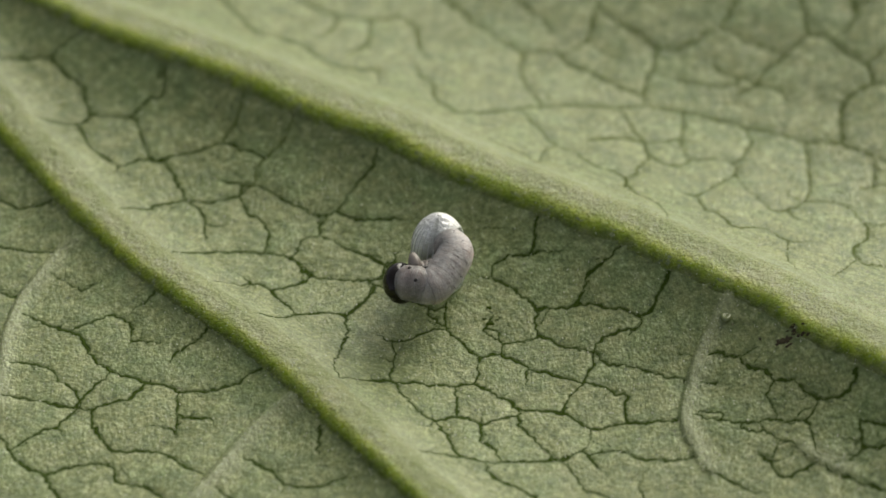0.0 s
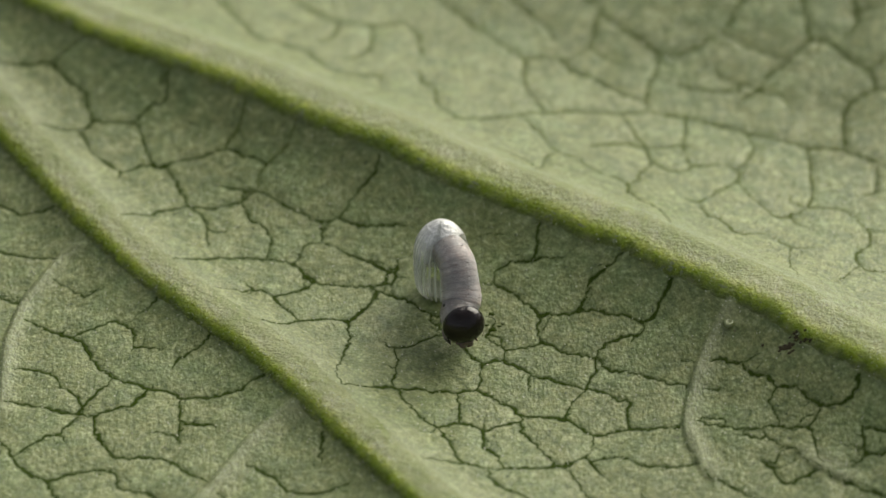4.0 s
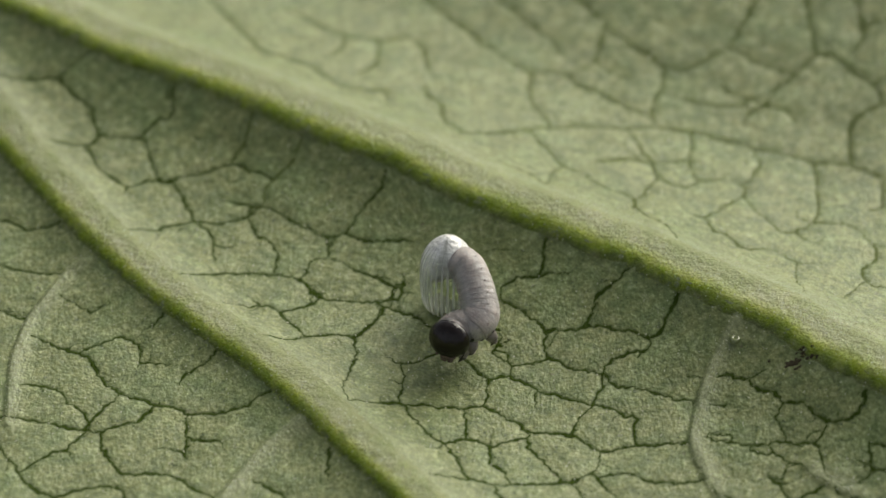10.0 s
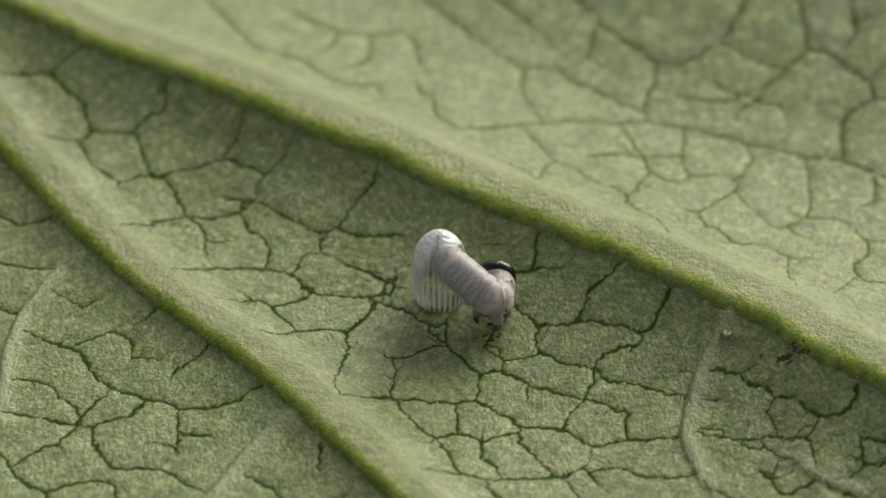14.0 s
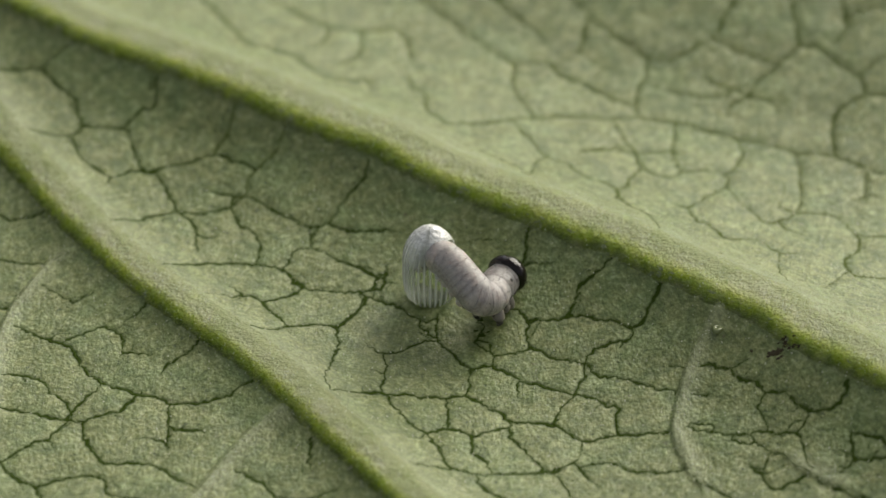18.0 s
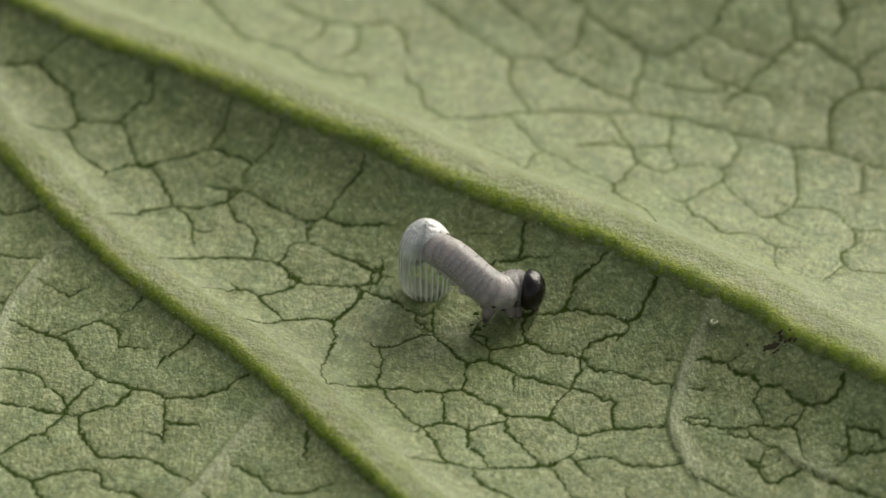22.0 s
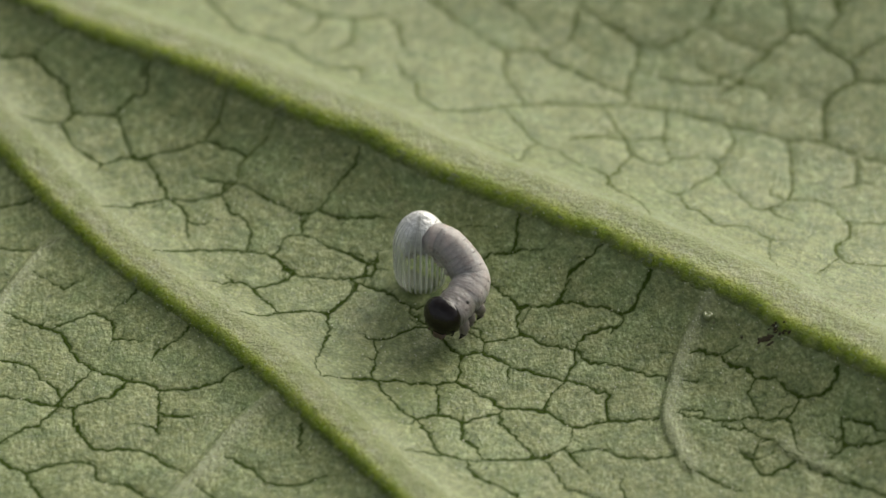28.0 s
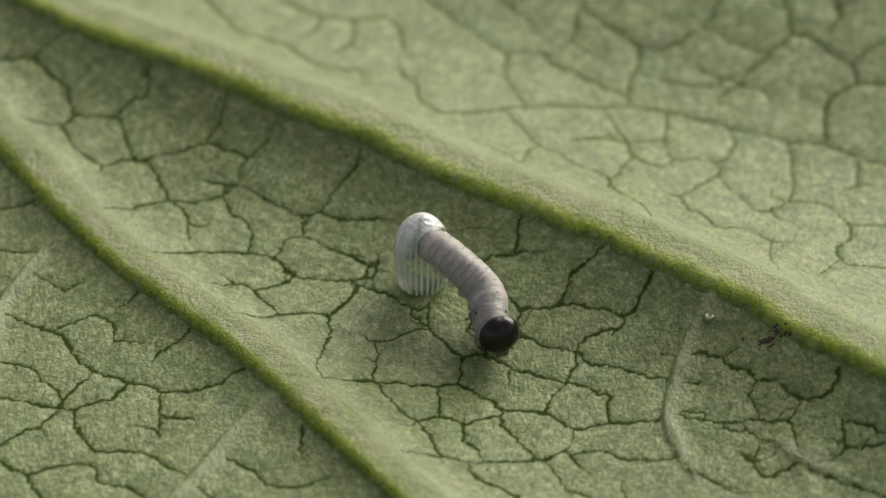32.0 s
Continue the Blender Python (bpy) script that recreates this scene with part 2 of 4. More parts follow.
EGG_SHADE = plain("egg_floor_shade", (0.08, 0.10, 0.055), 0.35, 0.4, 0.5, 9.0)
MOUTH = plain("mouthparts", (0.17, 0.125, 0.10), 0.25)


# ---- mesh helpers, in millimetres ----
def part(name, verts, faces, material, parent=None, label="", smooth=True, attrs=None):
    me = bpy.data.meshes.new(name)
    me.from_pydata([tuple(float(c) * MM for c in v) for v in verts], [], faces)
    me.materials.append(material)
    if smooth:
        me.shade_smooth()
    for key, values in (attrs or {}).items():
        a = me.attributes.new(key, "FLOAT", "POINT")
        a.data.foreach_set("value", np.asarray(values, dtype=np.float32))
    ob = new(name, me)
    ob.parent = parent
    return tagged(ob, label)


def smooth_line(pts, step):
    """A Catmull-Rom line through the points, resampled evenly."""
    p = np.asarray(pts, dtype=float)
    p = np.vstack([2 * p[0] - p[1], p, 2 * p[-1] - p[-2]])
    out = []
    for i in range(1, len(p) - 2):
        a, b, c, d = p[i - 1:i + 3]
        n = max(2, int(np.linalg.norm(c - b) / (step * 0.5)))
        for j in range(n):
            t = j / n
            out.append(0.5 * (2 * b + (c - a) * t + (2 * a - 5 * b + 4 * c - d) * t * t + (3 * b - a - 3 * c + d) * t ** 3))
    out.append(p[-2])
    out = np.array(out)
    run = np.concatenate([[0], np.cumsum(np.linalg.norm(np.diff(out, axis=0), axis=1))])
    at = np.linspace(0, run[-1], max(3, int(run[-1] / step) + 1))
    return np.stack([np.interp(at, run, out[:, k]) for k in range(out.shape[1])], axis=1)


def pairs(flat):
    return [(flat[i], flat[i + 1]) for i in range(0, len(flat), 2)]


# ---- the leaf: raised veins, a net of fine dark veins, and the blade between ----
leaf = tagged(new("leaf"), "pale green underside of a leaf with raised veins", "leaf", kind="structure")
RIBS, VEINS = [], []


def rib(half, high, *xy):
    RIBS.append((half, high, smooth_line(pairs(xy), 0.12), np.array(pairs(xy))))


def pale_vein(half, *xy):
    vein(half, *xy)
    VEINS[-1] = (*VEINS[-1][:2], 0.42)


def vein(half, *xy):
    line = smooth_line(pairs(xy), 0.035)
    for q in line[1:-1]:
        n = noise.noise_vector(Vector((q[0] * 3.1, q[1] * 3.1, 0.3)))
        m = noise.noise_vector(Vector((q[0] * 13.0, q[1] * 13.0, 5.3)))
        q += np.array((n[0] * 0.05 + m[0] * 0.055, n[1] * 0.05 + m[1] * 0.055))
    VEINS.append((half, line, 1.0))


rib(0.42, 0.13, -11.71, 9.63, -9.45, 7.81, -7.41, 6.60, -6.24, 5.76, -4.99, 5.04, -3.55, 4.21, -2.53, 3.47, -1.83, 3.01, -0.83, 2.43, -0.14, 1.82, 0.65, 1.23, 1.61, 0.64, 2.52, 0.04, 3.33, -0.45, 3.89, -0.91, 4.73, -1.53, 5.65, -2.21, 6.18, -2.82, 7.32, -3.71, 8.65, -4.80, 10.19, -6.09)
rib(0.30, 0.125, -10.32, 7.20, -9.40, 5.80, -8.50, 4.53, -7.82, 3.38, -7.16, 2.39, -6.62, 1.54, -5.98, 0.62, -5.36, -0.22, -4.65, -1.06, -3.95, -1.82, -3.36, -2.42, -2.67, -3.23, -2.09, -4.02, -1.52, -4.81, -0.86, -5.73, -0.22, -6.63, 0.60, -7.66)
rib(0.085, 0.04, -6.35, 0.14, -6.59, -0.06, -6.90, -0.66, -7.13, -1.09, -7.28, -1.73, -7.37, -2.26, -7.37, -2.98, -7.37, -3.84)
rib(0.10, 0.042, 4.80, -2.15, 4.65, -2.33, 4.40, -2.80, 4.24, -3.20, 4.10, -3.77, 4.00, -4.39, 4.09, -4.93, 4.30, -5.60)
rib(0.16, 0.05, 5.83, -2.32, 6.41, -2.32, 6.88, -2.43, 7.56, -2.36)
rib(0.12, 0.03, -2.47, -4.09, -2.84, -4.34, -3.20, -4.81, -3.69, -5.71, -4.17, -6.44)
rib(0.10, 0.03, 5.87, -5.30, 6.14, -5.53, 6.49, -5.82)
vein(0.027, -8.68, 5.01, -7.93, 4.97, -7.47, 4.94, -7.00, 4.94)
vein(0.027, -7.00, 4.93, -6.71, 4.52, -6.40, 4.25, -6.34, 3.88, -6.21, 3.59)
vein(0.027, -7.00, 4.94, -6.82, 5.09, -6.53, 5.30, -6.28, 5.48)
vein(0.027, -6.21, 3.58, -5.84, 3.53, -5.49, 3.47, -5.38, 3.31, -5.26, 2.89, -5.12, 2.53, -5.04, 2.42)
vein(0.027, -7.17, 3.30, -6.82, 3.28, -6.50, 3.28, -6.21, 3.56)
vein(0.027, -6.50, 3.28, -6.31, 3.07, -6.28, 2.84, -6.01, 2.50, -5.66, 2.24, -5.34, 2.45, -5.04, 2.43)
vein(0.027, -5.04, 2.42, -4.84, 2.31, -4.68, 1.95, -4.54, 1.57, -4.46, 1.39)
vein(0.027, -5.49, 3.47, -5.34, 3.68, -5.20, 3.83, -5.00, 3.82, -4.94, 4.15, -4.88, 4.62)
pale_vein(0.041, -3.50, 3.79, -3.58, 3.33, -3.72, 3.00, -3.86, 2.73)
vein(0.027, -5.04, 2.43, -4.70, 2.52, -4.30, 2.58, -3.86, 2.72, -3.51, 2.53, -3.20, 2.33)
pale_vein(0.041, -3.29, 1.68, -3.20, 2.15, -3.01, 2.34, -2.81, 2.52, -2.67, 2.82, -2.58, 3.30)
vein(0.021, -4.74, 3.59, -4.58, 3.39, -4.38, 3.28, -4.24, 3.14)
vein(0.033, -5.75, 0.80, -5.32, 0.93, -4.84, 1.22, -4.51, 1.35, -4.06, 1.33, -3.53, 1.46)
vein(0.027, -3.53, 1.46, -3.29, 1.68, -2.89, 1.41, -2.49, 1.12)
vein(0.027, -4.09, 1.96, -3.78, 1.83, -3.39, 1.69)
vein(0.027, -3.53, 1.46, -3.37, 1.00, -3.15, 0.82, -3.01, 0.53, -3.05, 0.00)
vein(0.033, -4.68, -0.38, -4.20, -0.17, -3.72, -0.05, -3.05, 0.00, -2.66, -0.14, -2.26, -0.53)
vein(0.027, -4.46, 1.39, -4.20, 1.05, -4.12, 0.73, -4.07, 0.16)
vein(0.021, -4.12, 0.73, -3.85, 0.67, -3.60, 0.71)
vein(0.027, -3.56, -0.62, -3.26, -0.91, -3.07, -0.97, -2.77, -1.36, -2.47, -1.75)
vein(0.021, -3.88, -1.09, -3.50, -1.01, -3.26, -0.91)
vein(0.033, -3.23, -2.06, -2.80, -1.96, -2.47, -1.79, -2.05, -1.66, -1.66, -1.66, -1.38, -1.35, -1.19, -1.06)
vein(0.027, -2.87, -1.07, -2.45, -0.84, -2.21, -0.61)
vein(0.033, -2.49, 1.12, -2.14, 0.86, -1.80, 0.91, -1.40, 0.68, -0.82, 0.60, -0.57, 0.49)
vein(0.027, -1.80, 0.91, -1.70, 1.20, -1.41, 1.54, -1.20, 1.73, -1.14, 1.99)
vein(0.027, -2.14, 0.86, -2.10, 0.41, -1.74, 0.14, -1.39, -0.14, -1.10, -0.37)
vein(0.027, -2.56, -0.22, -2.26, -0.63, -1.77, -0.72, -1.29, -0.77, -0.91, -0.73)
vein(0.021, -2.56, 2.20, -2.31, 1.87)
vein(0.027, 0.54, -0.86, 0.83, -0.91, 1.21, -1.20, 1.49, -1.53, 1.58, -1.70)
vein(0.033, 1.58, -1.70, 1.97, -1.72, 2.44, -1.71, 2.91, -1.88, 3.29, -2.05, 3.53, -2.03, 3.63, -1.80, 3.83, -1.45, 3.93, -1.28)
vein(0.027, 2.45, -1.15, 2.74, -0.97, 3.04, -0.76)
vein(0.027, 0.83, -0.67, 1.12, -0.51, 1.50, -0.54, 1.56, -0.12, 1.66, 0.20)
vein(0.021, 1.50, -0.54, 1.84, -0.63, 2.13, -0.68)
vein(0.021, 0.54, 0.05, 0.83, 0.05, 1.17, -0.08)
vein(0.021, 0.63, -1.60, 0.82, -1.72, 0.80, -1.85)
vein(0.021, 0.68, -2.09, 0.91, -2.32, 1.01, -2.42)
vein(0.021, 1.58, -1.70, 1.56, -2.10, 1.67, -2.31)
vein(0.021, 0.91, -2.11, 0.96, -2.32, 1.01, -2.43)
vein(0.027, 1.01, -2.43, 1.39, -2.35, 1.67, -2.31, 2.05, -2.54, 2.52, -2.74)
vein(0.027, 2.52, -2.74, 2.66, -2.48, 2.95, -2.35, 3.28, -2.29, 3.29, -2.05)
vein(0.027, 2.52, -2.74, 2.70, -2.99, 3.07, -3.09, 3.45, -3.26, 3.72, -3.45, 4.14, -3.55)
vein(0.021, 3.92, -2.98, 4.29, -3.16)
vein(0.033, 0.62, -2.79, 0.91, -2.65, 1.10, -2.80, 1.52, -3.09, 2.03, -3.32, 2.31, -3.45, 2.51, -2.97)
vein(0.027, 0.62, -2.75, 0.34, -2.43, 0.10, -2.07, 0.01, -1.73, 0.06, -1.39)
vein(0.027, 0.10, -2.01, -0.23, -2.06, -0.61, -2.28, -0.85, -2.37, -1.18, -2.10)
vein(0.021, -0.85, -2.37, -0.80, -2.75, -0.89, -3.23)
vein(0.021, -1.08, -2.70, -0.89, -2.91)
vein(0.027, -1.66, -1.66, -1.61, -2.22, -1.74, -2.72, -1.81, -3.28, -1.73, -3.65)
vein(0.033, -1.73, -3.65, -1.26, -3.49, -0.79, -3.46, -0.23, -3.47, 0.15, -3.44, 0.53, -3.41)
vein(0.033, 0.53, -3.41, 0.71, -3.57, 1.13, -3.86, 1.23, -4.03, 1.93, -4.14, 2.48, -4.50, 3.04, -4.43, 3.92, -4.45)
vein(0.021, 0.53, -3.41, 0.61, -2.86)
vein(0.033, -0.79, -3.51, -0.65, -3.83, -0.41, -4.20, -0.13, -4.42, 0.24, -4.26, 0.52, -4.38, 0.62, -4.53, 0.61, -4.90)
vein(0.021, 0.20, -3.51, 0.24, -3.88, 0.22, -4.26)
vein(0.027, -0.13, -4.42, 0.06, -4.84, 0.15, -5.13, 0.26, -5.35)
vein(0.027, 0.62, -4.48, 0.90, -4.32, 1.22, -4.21, 1.23, -4.03)
vein(0.027, 1.22, -4.21, 1.36, -4.57, 1.59, -4.92, 1.77, -5.25)
vein(0.033, -0.41, -5.41, 0.15, -5.38, 0.70, -5.44, 1.26, -5.37, 1.91, -5.30, 2.05, -5.26)
vein(0.021, 0.80, -5.04, 0.93, -5.32)
vein(0.033, 0.70, -5.48, 0.88, -5.87, 1.34, -6.18, 1.66, -6.46, 2.24, -6.94)
vein(0.027, 1.91, -5.30, 2.19, -5.12, 2.33, -5.13, 2.55, -5.47, 2.73, -5.75)
vein(0.021, 2.00, -5.41, 2.17, -5.76, 2.35, -6.12)
vein(0.027, 2.31, -3.45, 2.59, -3.50, 2.87, -3.71, 3.06, -3.78, 3.00, -4.05, 3.04, -4.39)
vein(0.021, 2.31, -3.45, 2.12, -3.74, 2.00, -4.12)
vein(0.021, 1.38, -3.16, 1.42, -3.57)
vein(0.033, 3.11, -5.24, 3.48, -5.36, 4.21, -5.35, 4.30, -5.60, 4.56, -5.81, 4.92, -6.05, 5.19, -6.17, 5.38, -6.11)
vein(0.027, 3.19, -5.76, 3.26, -6.31, 3.40, -7.29)
vein(0.021, 3.97, -4.52, 4.09, -5.06)
vein(0.033, 4.48, -3.08, 4.90, -3.21, 5.03, -3.44, 5.30, -3.63, 5.48, -3.85, 5.75, -3.92, 6.02, -4.22, 6.20, -4.31, 6.47, -4.42, 6.71, -4.29, 6.81, -4.01)
vein(0.021, 4.90, -3.21, 5.32, -3.19)
vein(0.021, 5.48, -3.85, 5.39, -4.13, 5.50, -4.49)
vein(0.021, 6.20, -4.33, 6.09, -4.54, 5.95, -4.70)
vein(0.027, 4.16, -4.33, 4.52, -4.49, 4.89, -4.61, 5.35, -4.59, 5.95, -4.71)
vein(0.027, 5.95, -4.71, 6.07, -5.03, 6.10, -5.38, 6.14, -5.51, 6.50, -5.67, 6.78, -5.50)
vein(0.033, 6.14, -5.51, 6.31, -5.77, 6.66, -6.05, 6.92, -6.20, 7.23, -6.38, 7.85, -6.75)
vein(0.021, 4.89, -4.69, 5.16, -4.81, 5.27, -4.75)
vein(0.021, 5.25, -4.74, 5.43, -5.00, 5.70, -5.13)
vein(0.021, 5.70, -5.09, 5.87, -5.42, 6.13, -5.57)
vein(0.027, 5.18, -5.31, 5.31, -5.47, 5.48, -5.80, 5.66, -5.79, 6.09, -5.62)
vein(0.021, 4.23, -3.60, 4.51, -3.71)
vein(0.027, 6.82, -4.86, 7.04, -4.95, 7.30, -5.13, 7.91, -5.56)
vein(0.027, 6.82, -4.86, 6.84, -5.23, 6.92, -5.41, 7.29, -5.43, 7.96, -5.50)
vein(0.021, 4.25, -4.23, 4.62, -4.38)
vein(0.021, 3.68, -6.08, 4.05, -5.98)
vein(0.027, -8.45, 1.76, -7.71, 1.36, -7.29, 1.10, -6.75, 1.13)
vein(0.027, -8.49, 0.46, -7.74, 0.24, -7.14, 0.03, -6.59, -0.08)
vein(0.027, -8.38, -0.50, -7.67, -0.95, -7.21, -1.22)
vein(0.021, -6.61, -0.66, -6.30, -0.92, -6.15, -1.09)
vein(0.021, -6.15, -1.09, -5.96, -0.90, -5.72, -0.83)
vein(0.027, -4.69, -1.16, -5.02, -1.47, -5.21, -1.61)
vein(0.033, -7.04, -1.64, -6.54, -1.99, -6.20, -2.12, -5.99, -2.44, -5.88, -2.74, -5.53, -3.11, -4.95, -3.40, -4.56, -3.50, -4.37, -3.66, -3.80, -3.68, -3.33, -3.52, -2.91, -3.29)
vein(0.027, -6.20, -1.99, -5.88, -1.81, -5.54, -1.74, -5.29, -1.93, -5.23, -2.35, -5.27, -2.54)
vein(0.021, -5.23, -2.35, -4.79, -2.47, -4.60, -2.41)
vein(0.027, -7.26, -2.84, -6.88, -2.85, -6.53, -3.08, -6.42, -3.29, -6.17, -3.58, -6.01, -3.95)
vein(0.033, -8.16, -3.45, -7.45, -3.63, -6.82, -3.79, -6.15, -3.99, -5.82, -4.04, -5.40, -3.86, -5.17, -3.80, -4.99, -3.48)
vein(0.033, -5.82, -4.04, -5.70, -4.60, -5.39, -5.12, -4.97, -5.11, -4.50, -5.26, -4.06, -5.62)
vein(0.027, -4.37, -3.66, -4.40, -4.07, -4.30, -4.28, -3.87, -4.38)
vein(0.027, -4.85, -4.50, -4.43, -4.59, -4.39, -4.98)
vein(0.027, -7.03, -5.00, -6.77, -4.72, -6.40, -4.50, -6.20, -4.80)
vein(0.033, -7.90, -3.73, -7.39, -4.57, -7.12, -4.99, -6.91, -5.35, -6.52, -5.63, -6.25, -5.56, -5.79, -5.40, -5.42, -5.51, -5.31, -5.86, -4.93, -5.95, -4.41, -6.36, -3.78, -6.87)
vein(0.027, -6.52, -5.63, -6.16, -6.40, -5.74, -7.28)
vein(0.033, -3.38, -5.23, -3.09, -5.45, -2.71, -5.80, -2.52, -6.02, -1.88, -6.08, -1.51, -5.89)
vein(0.027, -3.92, -5.88, -3.54, -6.18, -3.30, -6.47, -2.74, -7.12)
vein(0.021, -6.40, -4.50, -6.18, -4.22, -6.06, -3.94)
vein(0.027, -2.01, -4.79, -2.05, -5.24, -1.93, -5.62)
vein(0.027, -4.58, -3.09, -4.49, -2.75, -4.17, -2.50, -3.91, -2.25)
vein(0.021, -6.86, -0.66, -6.67, -0.40)
pale_vein(0.050, -4.75, 8.77, -4.15, 7.63, -3.76, 6.84, -3.42, 6.12, -3.01, 5.99, -2.59, 5.72, -2.18, 5.20, -1.77, 4.96, -1.06, 5.08)
pale_vein(0.041, -2.40, 6.04, -2.00, 6.62, -1.91, 7.31)
pale_vein(0.050, -3.21, 8.15, -2.48, 7.56, -1.91, 7.09, -1.28, 7.11, -0.72, 7.19, -0.51, 6.75, -0.40, 6.03, -0.30, 5.87)
pale_vein(0.041, -1.34, 7.06, -1.33, 6.42, -1.48, 5.93, -1.88, 5.50)
pale_vein(0.041, -0.50, 5.57, -0.45, 5.12, -0.19, 4.74, -0.14, 4.08, 0.06, 3.79)
pale_vein(0.032, -1.16, 5.30, -1.13, 4.40)
pale_vein(0.050, -0.72, 8.80, -0.09, 8.00, 0.37, 7.38, 0.68, 6.97, 1.09, 6.48, 1.45, 6.18, 2.06, 6.13, 2.31, 5.79, 2.72, 5.52, 3.12, 5.18, 3.52, 4.92)
pale_vein(0.041, 1.45, 6.18, 1.44, 5.62, 1.44, 5.21, 1.63, 4.64, 1.78, 4.29)
pale_vein(0.050, 0.06, 3.46, 0.46, 3.70, 1.17, 3.98, 1.78, 4.29, 2.49, 4.44, 3.00, 4.43, 3.60, 4.50)
pale_vein(0.050, 3.60, 4.50, 4.31, 4.37, 5.00, 4.11, 5.60, 3.85, 6.19, 3.59, 6.58, 3.44, 6.98, 3.41, 7.36, 3.14, 7.89, 2.86, 8.58, 2.51)
pale_vein(0.041, 1.42, 4.04, 1.66, 3.46, 2.00, 2.78, 2.35, 2.58, 2.58, 2.17, 3.12, 1.86, 3.15, 1.35)
pale_vein(0.034, 0.75, 2.53, 1.05, 2.34, 1.35, 2.16, 1.64, 1.82)
pale_vein(0.026, 2.00, 2.78, 1.80, 2.54, 1.69, 1.94)
pale_vein(0.041, 0.75, 8.51, 1.36, 7.74, 1.82, 7.15, 1.97, 6.65)
pale_vein(0.050, 2.18, 8.53, 2.71, 7.68, 3.06, 7.12, 3.56, 6.60, 3.96, 6.18, 4.27, 6.15, 4.79, 6.45, 5.11, 6.70, 5.39, 7.30, 5.81, 8.16)
pale_vein(0.041, 3.86, 6.19, 3.79, 5.65, 3.62, 5.18, 3.61, 4.57)
pale_vein(0.041, 3.19, 4.24, 3.38, 3.66, 3.55, 3.28, 3.65, 2.77, 3.99, 2.47, 4.24, 2.56)
pale_vein(0.041, 2.66, 3.13, 3.12, 3.32, 3.55, 3.28, 4.27, 3.37, 4.57, 3.31)
pale_vein(0.034, 3.65, 2.77, 3.33, 2.04, 3.16, 1.49, 3.58, 0.85, 3.76, 0.51, 3.84, 0.02)
pale_vein(0.034, 4.18, 3.45, 4.35, 2.78, 4.85, 2.84, 5.14, 2.68, 5.12, 2.28)
pale_vein(0.026, 5.47, 3.39, 5.25, 2.89, 5.14, 2.68)
pale_vein(0.034, 5.12, 2.28, 5.30, 1.81, 5.57, 1.36, 5.76, 1.15, 6.17, 1.37)
pale_vein(0.034, 4.00, 1.51, 4.39, 1.39, 4.70, 1.80, 5.12, 2.28)
pale_vein(0.041, 4.43, 1.28, 4.51, 0.85, 4.75, 0.75, 5.03, 0.33, 5.52, 0.45, 5.89, 0.04, 6.38, 0.12)
pale_vein(0.026, 5.89, 0.04, 5.85, -0.55, 5.92, -1.03, 5.97, -1.41)
pale_vein(0.034, 6.43, 3.39, 6.43, 2.63, 6.42, 1.98, 6.33, 1.65)
pale_vein(0.041, 5.96, 2.01, 6.09, 1.68, 6.33, 1.58, 6.97, 1.57, 7.32, 0.96, 7.77, 0.98, 8.50, 0.99)
pale_vein(0.041, 7.32, 0.96, 7.34, 0.48, 7.06, 0.07, 7.17, -0.46, 7.66, -0.43, 8.39, -0.41)
pale_vein(0.026, 6.09, 0.95, 6.33, 0.79, 6.51, 0.53)
pale_vein(0.026, 7.03, -0.39, 6.75, -0.91, 6.53, -1.24)
pale_vein(0.050, 7.08, 3.43, 7.13, 4.33, 7.25, 4.57, 7.72, 4.82, 8.02, 4.77, 8.77, 4.66)
pale_vein(0.050, 7.72, 4.82, 7.64, 5.25, 7.31, 5.64, 6.93, 6.10, 6.63, 6.19, 6.55, 6.64, 6.53, 7.18, 6.48, 8.24)
pale_vein(0.041, 6.63, 6.19, 6.20, 5.78, 5.77, 5.33, 5.65, 5.06, 5.34, 4.86, 5.22, 4.47)
pale_vein(0.041, 5.65, 5.06, 6.05, 4.87, 6.18, 4.42)
pale_vein(0.041, 4.87, 5.86, 4.96, 5.49, 5.35, 5.23, 5.65, 5.06)
pale_vein(0.041, 5.20, 6.48, 5.70, 6.06, 6.20, 5.78)
pale_vein(0.041, 8.75, 6.17, 8.08, 5.70, 7.71, 5.45)
pale_vein(0.026, 7.55, 2.15, 7.63, 2.94)
pale_vein(0.026, 7.09, 1.96, 7.55, 2.15)
pale_vein(0.041, 3.84, 5.49, 4.74, 5.13, 5.25, 5.09)
pale_vein(0.041, 2.32, 6.22, 2.64, 6.53, 2.76, 7.31)
pale_vein(0.041, 7.19, 6.14, 7.47, 6.52, 7.44, 6.94, 7.38, 7.99)
vein(0.021, 2.25, -1.70, 2.35, -1.50, 2.45, -1.15)
vein(0.021, 2.43, -4.57, 2.38, -4.91, 2.21, -5.12)
vein(0.021, 2.56, -5.12, 2.88, -5.11, 3.11, -5.24)
vein(0.021, 5.47, -5.10, 5.41, -5.31, 5.24, -5.35)
vein(0.021, 6.43, -5.16, 6.62, -5.14, 6.75, -5.25, 6.85, -5.36)
vein(0.021, 6.59, -5.52, 6.78, -5.50, 6.92, -5.42)
vein(0.027, 2.35, -6.09, 2.67, -6.24, 2.90, -6.35, 3.54, -6.66)
vein(0.021, 0.61, -4.87, 0.78, -4.98)
vein(0.021, -0.55, -4.68, -0.27, -4.57, -0.15, -4.42)
vein(0.021, -4.40, -4.10, -4.41, -4.59)
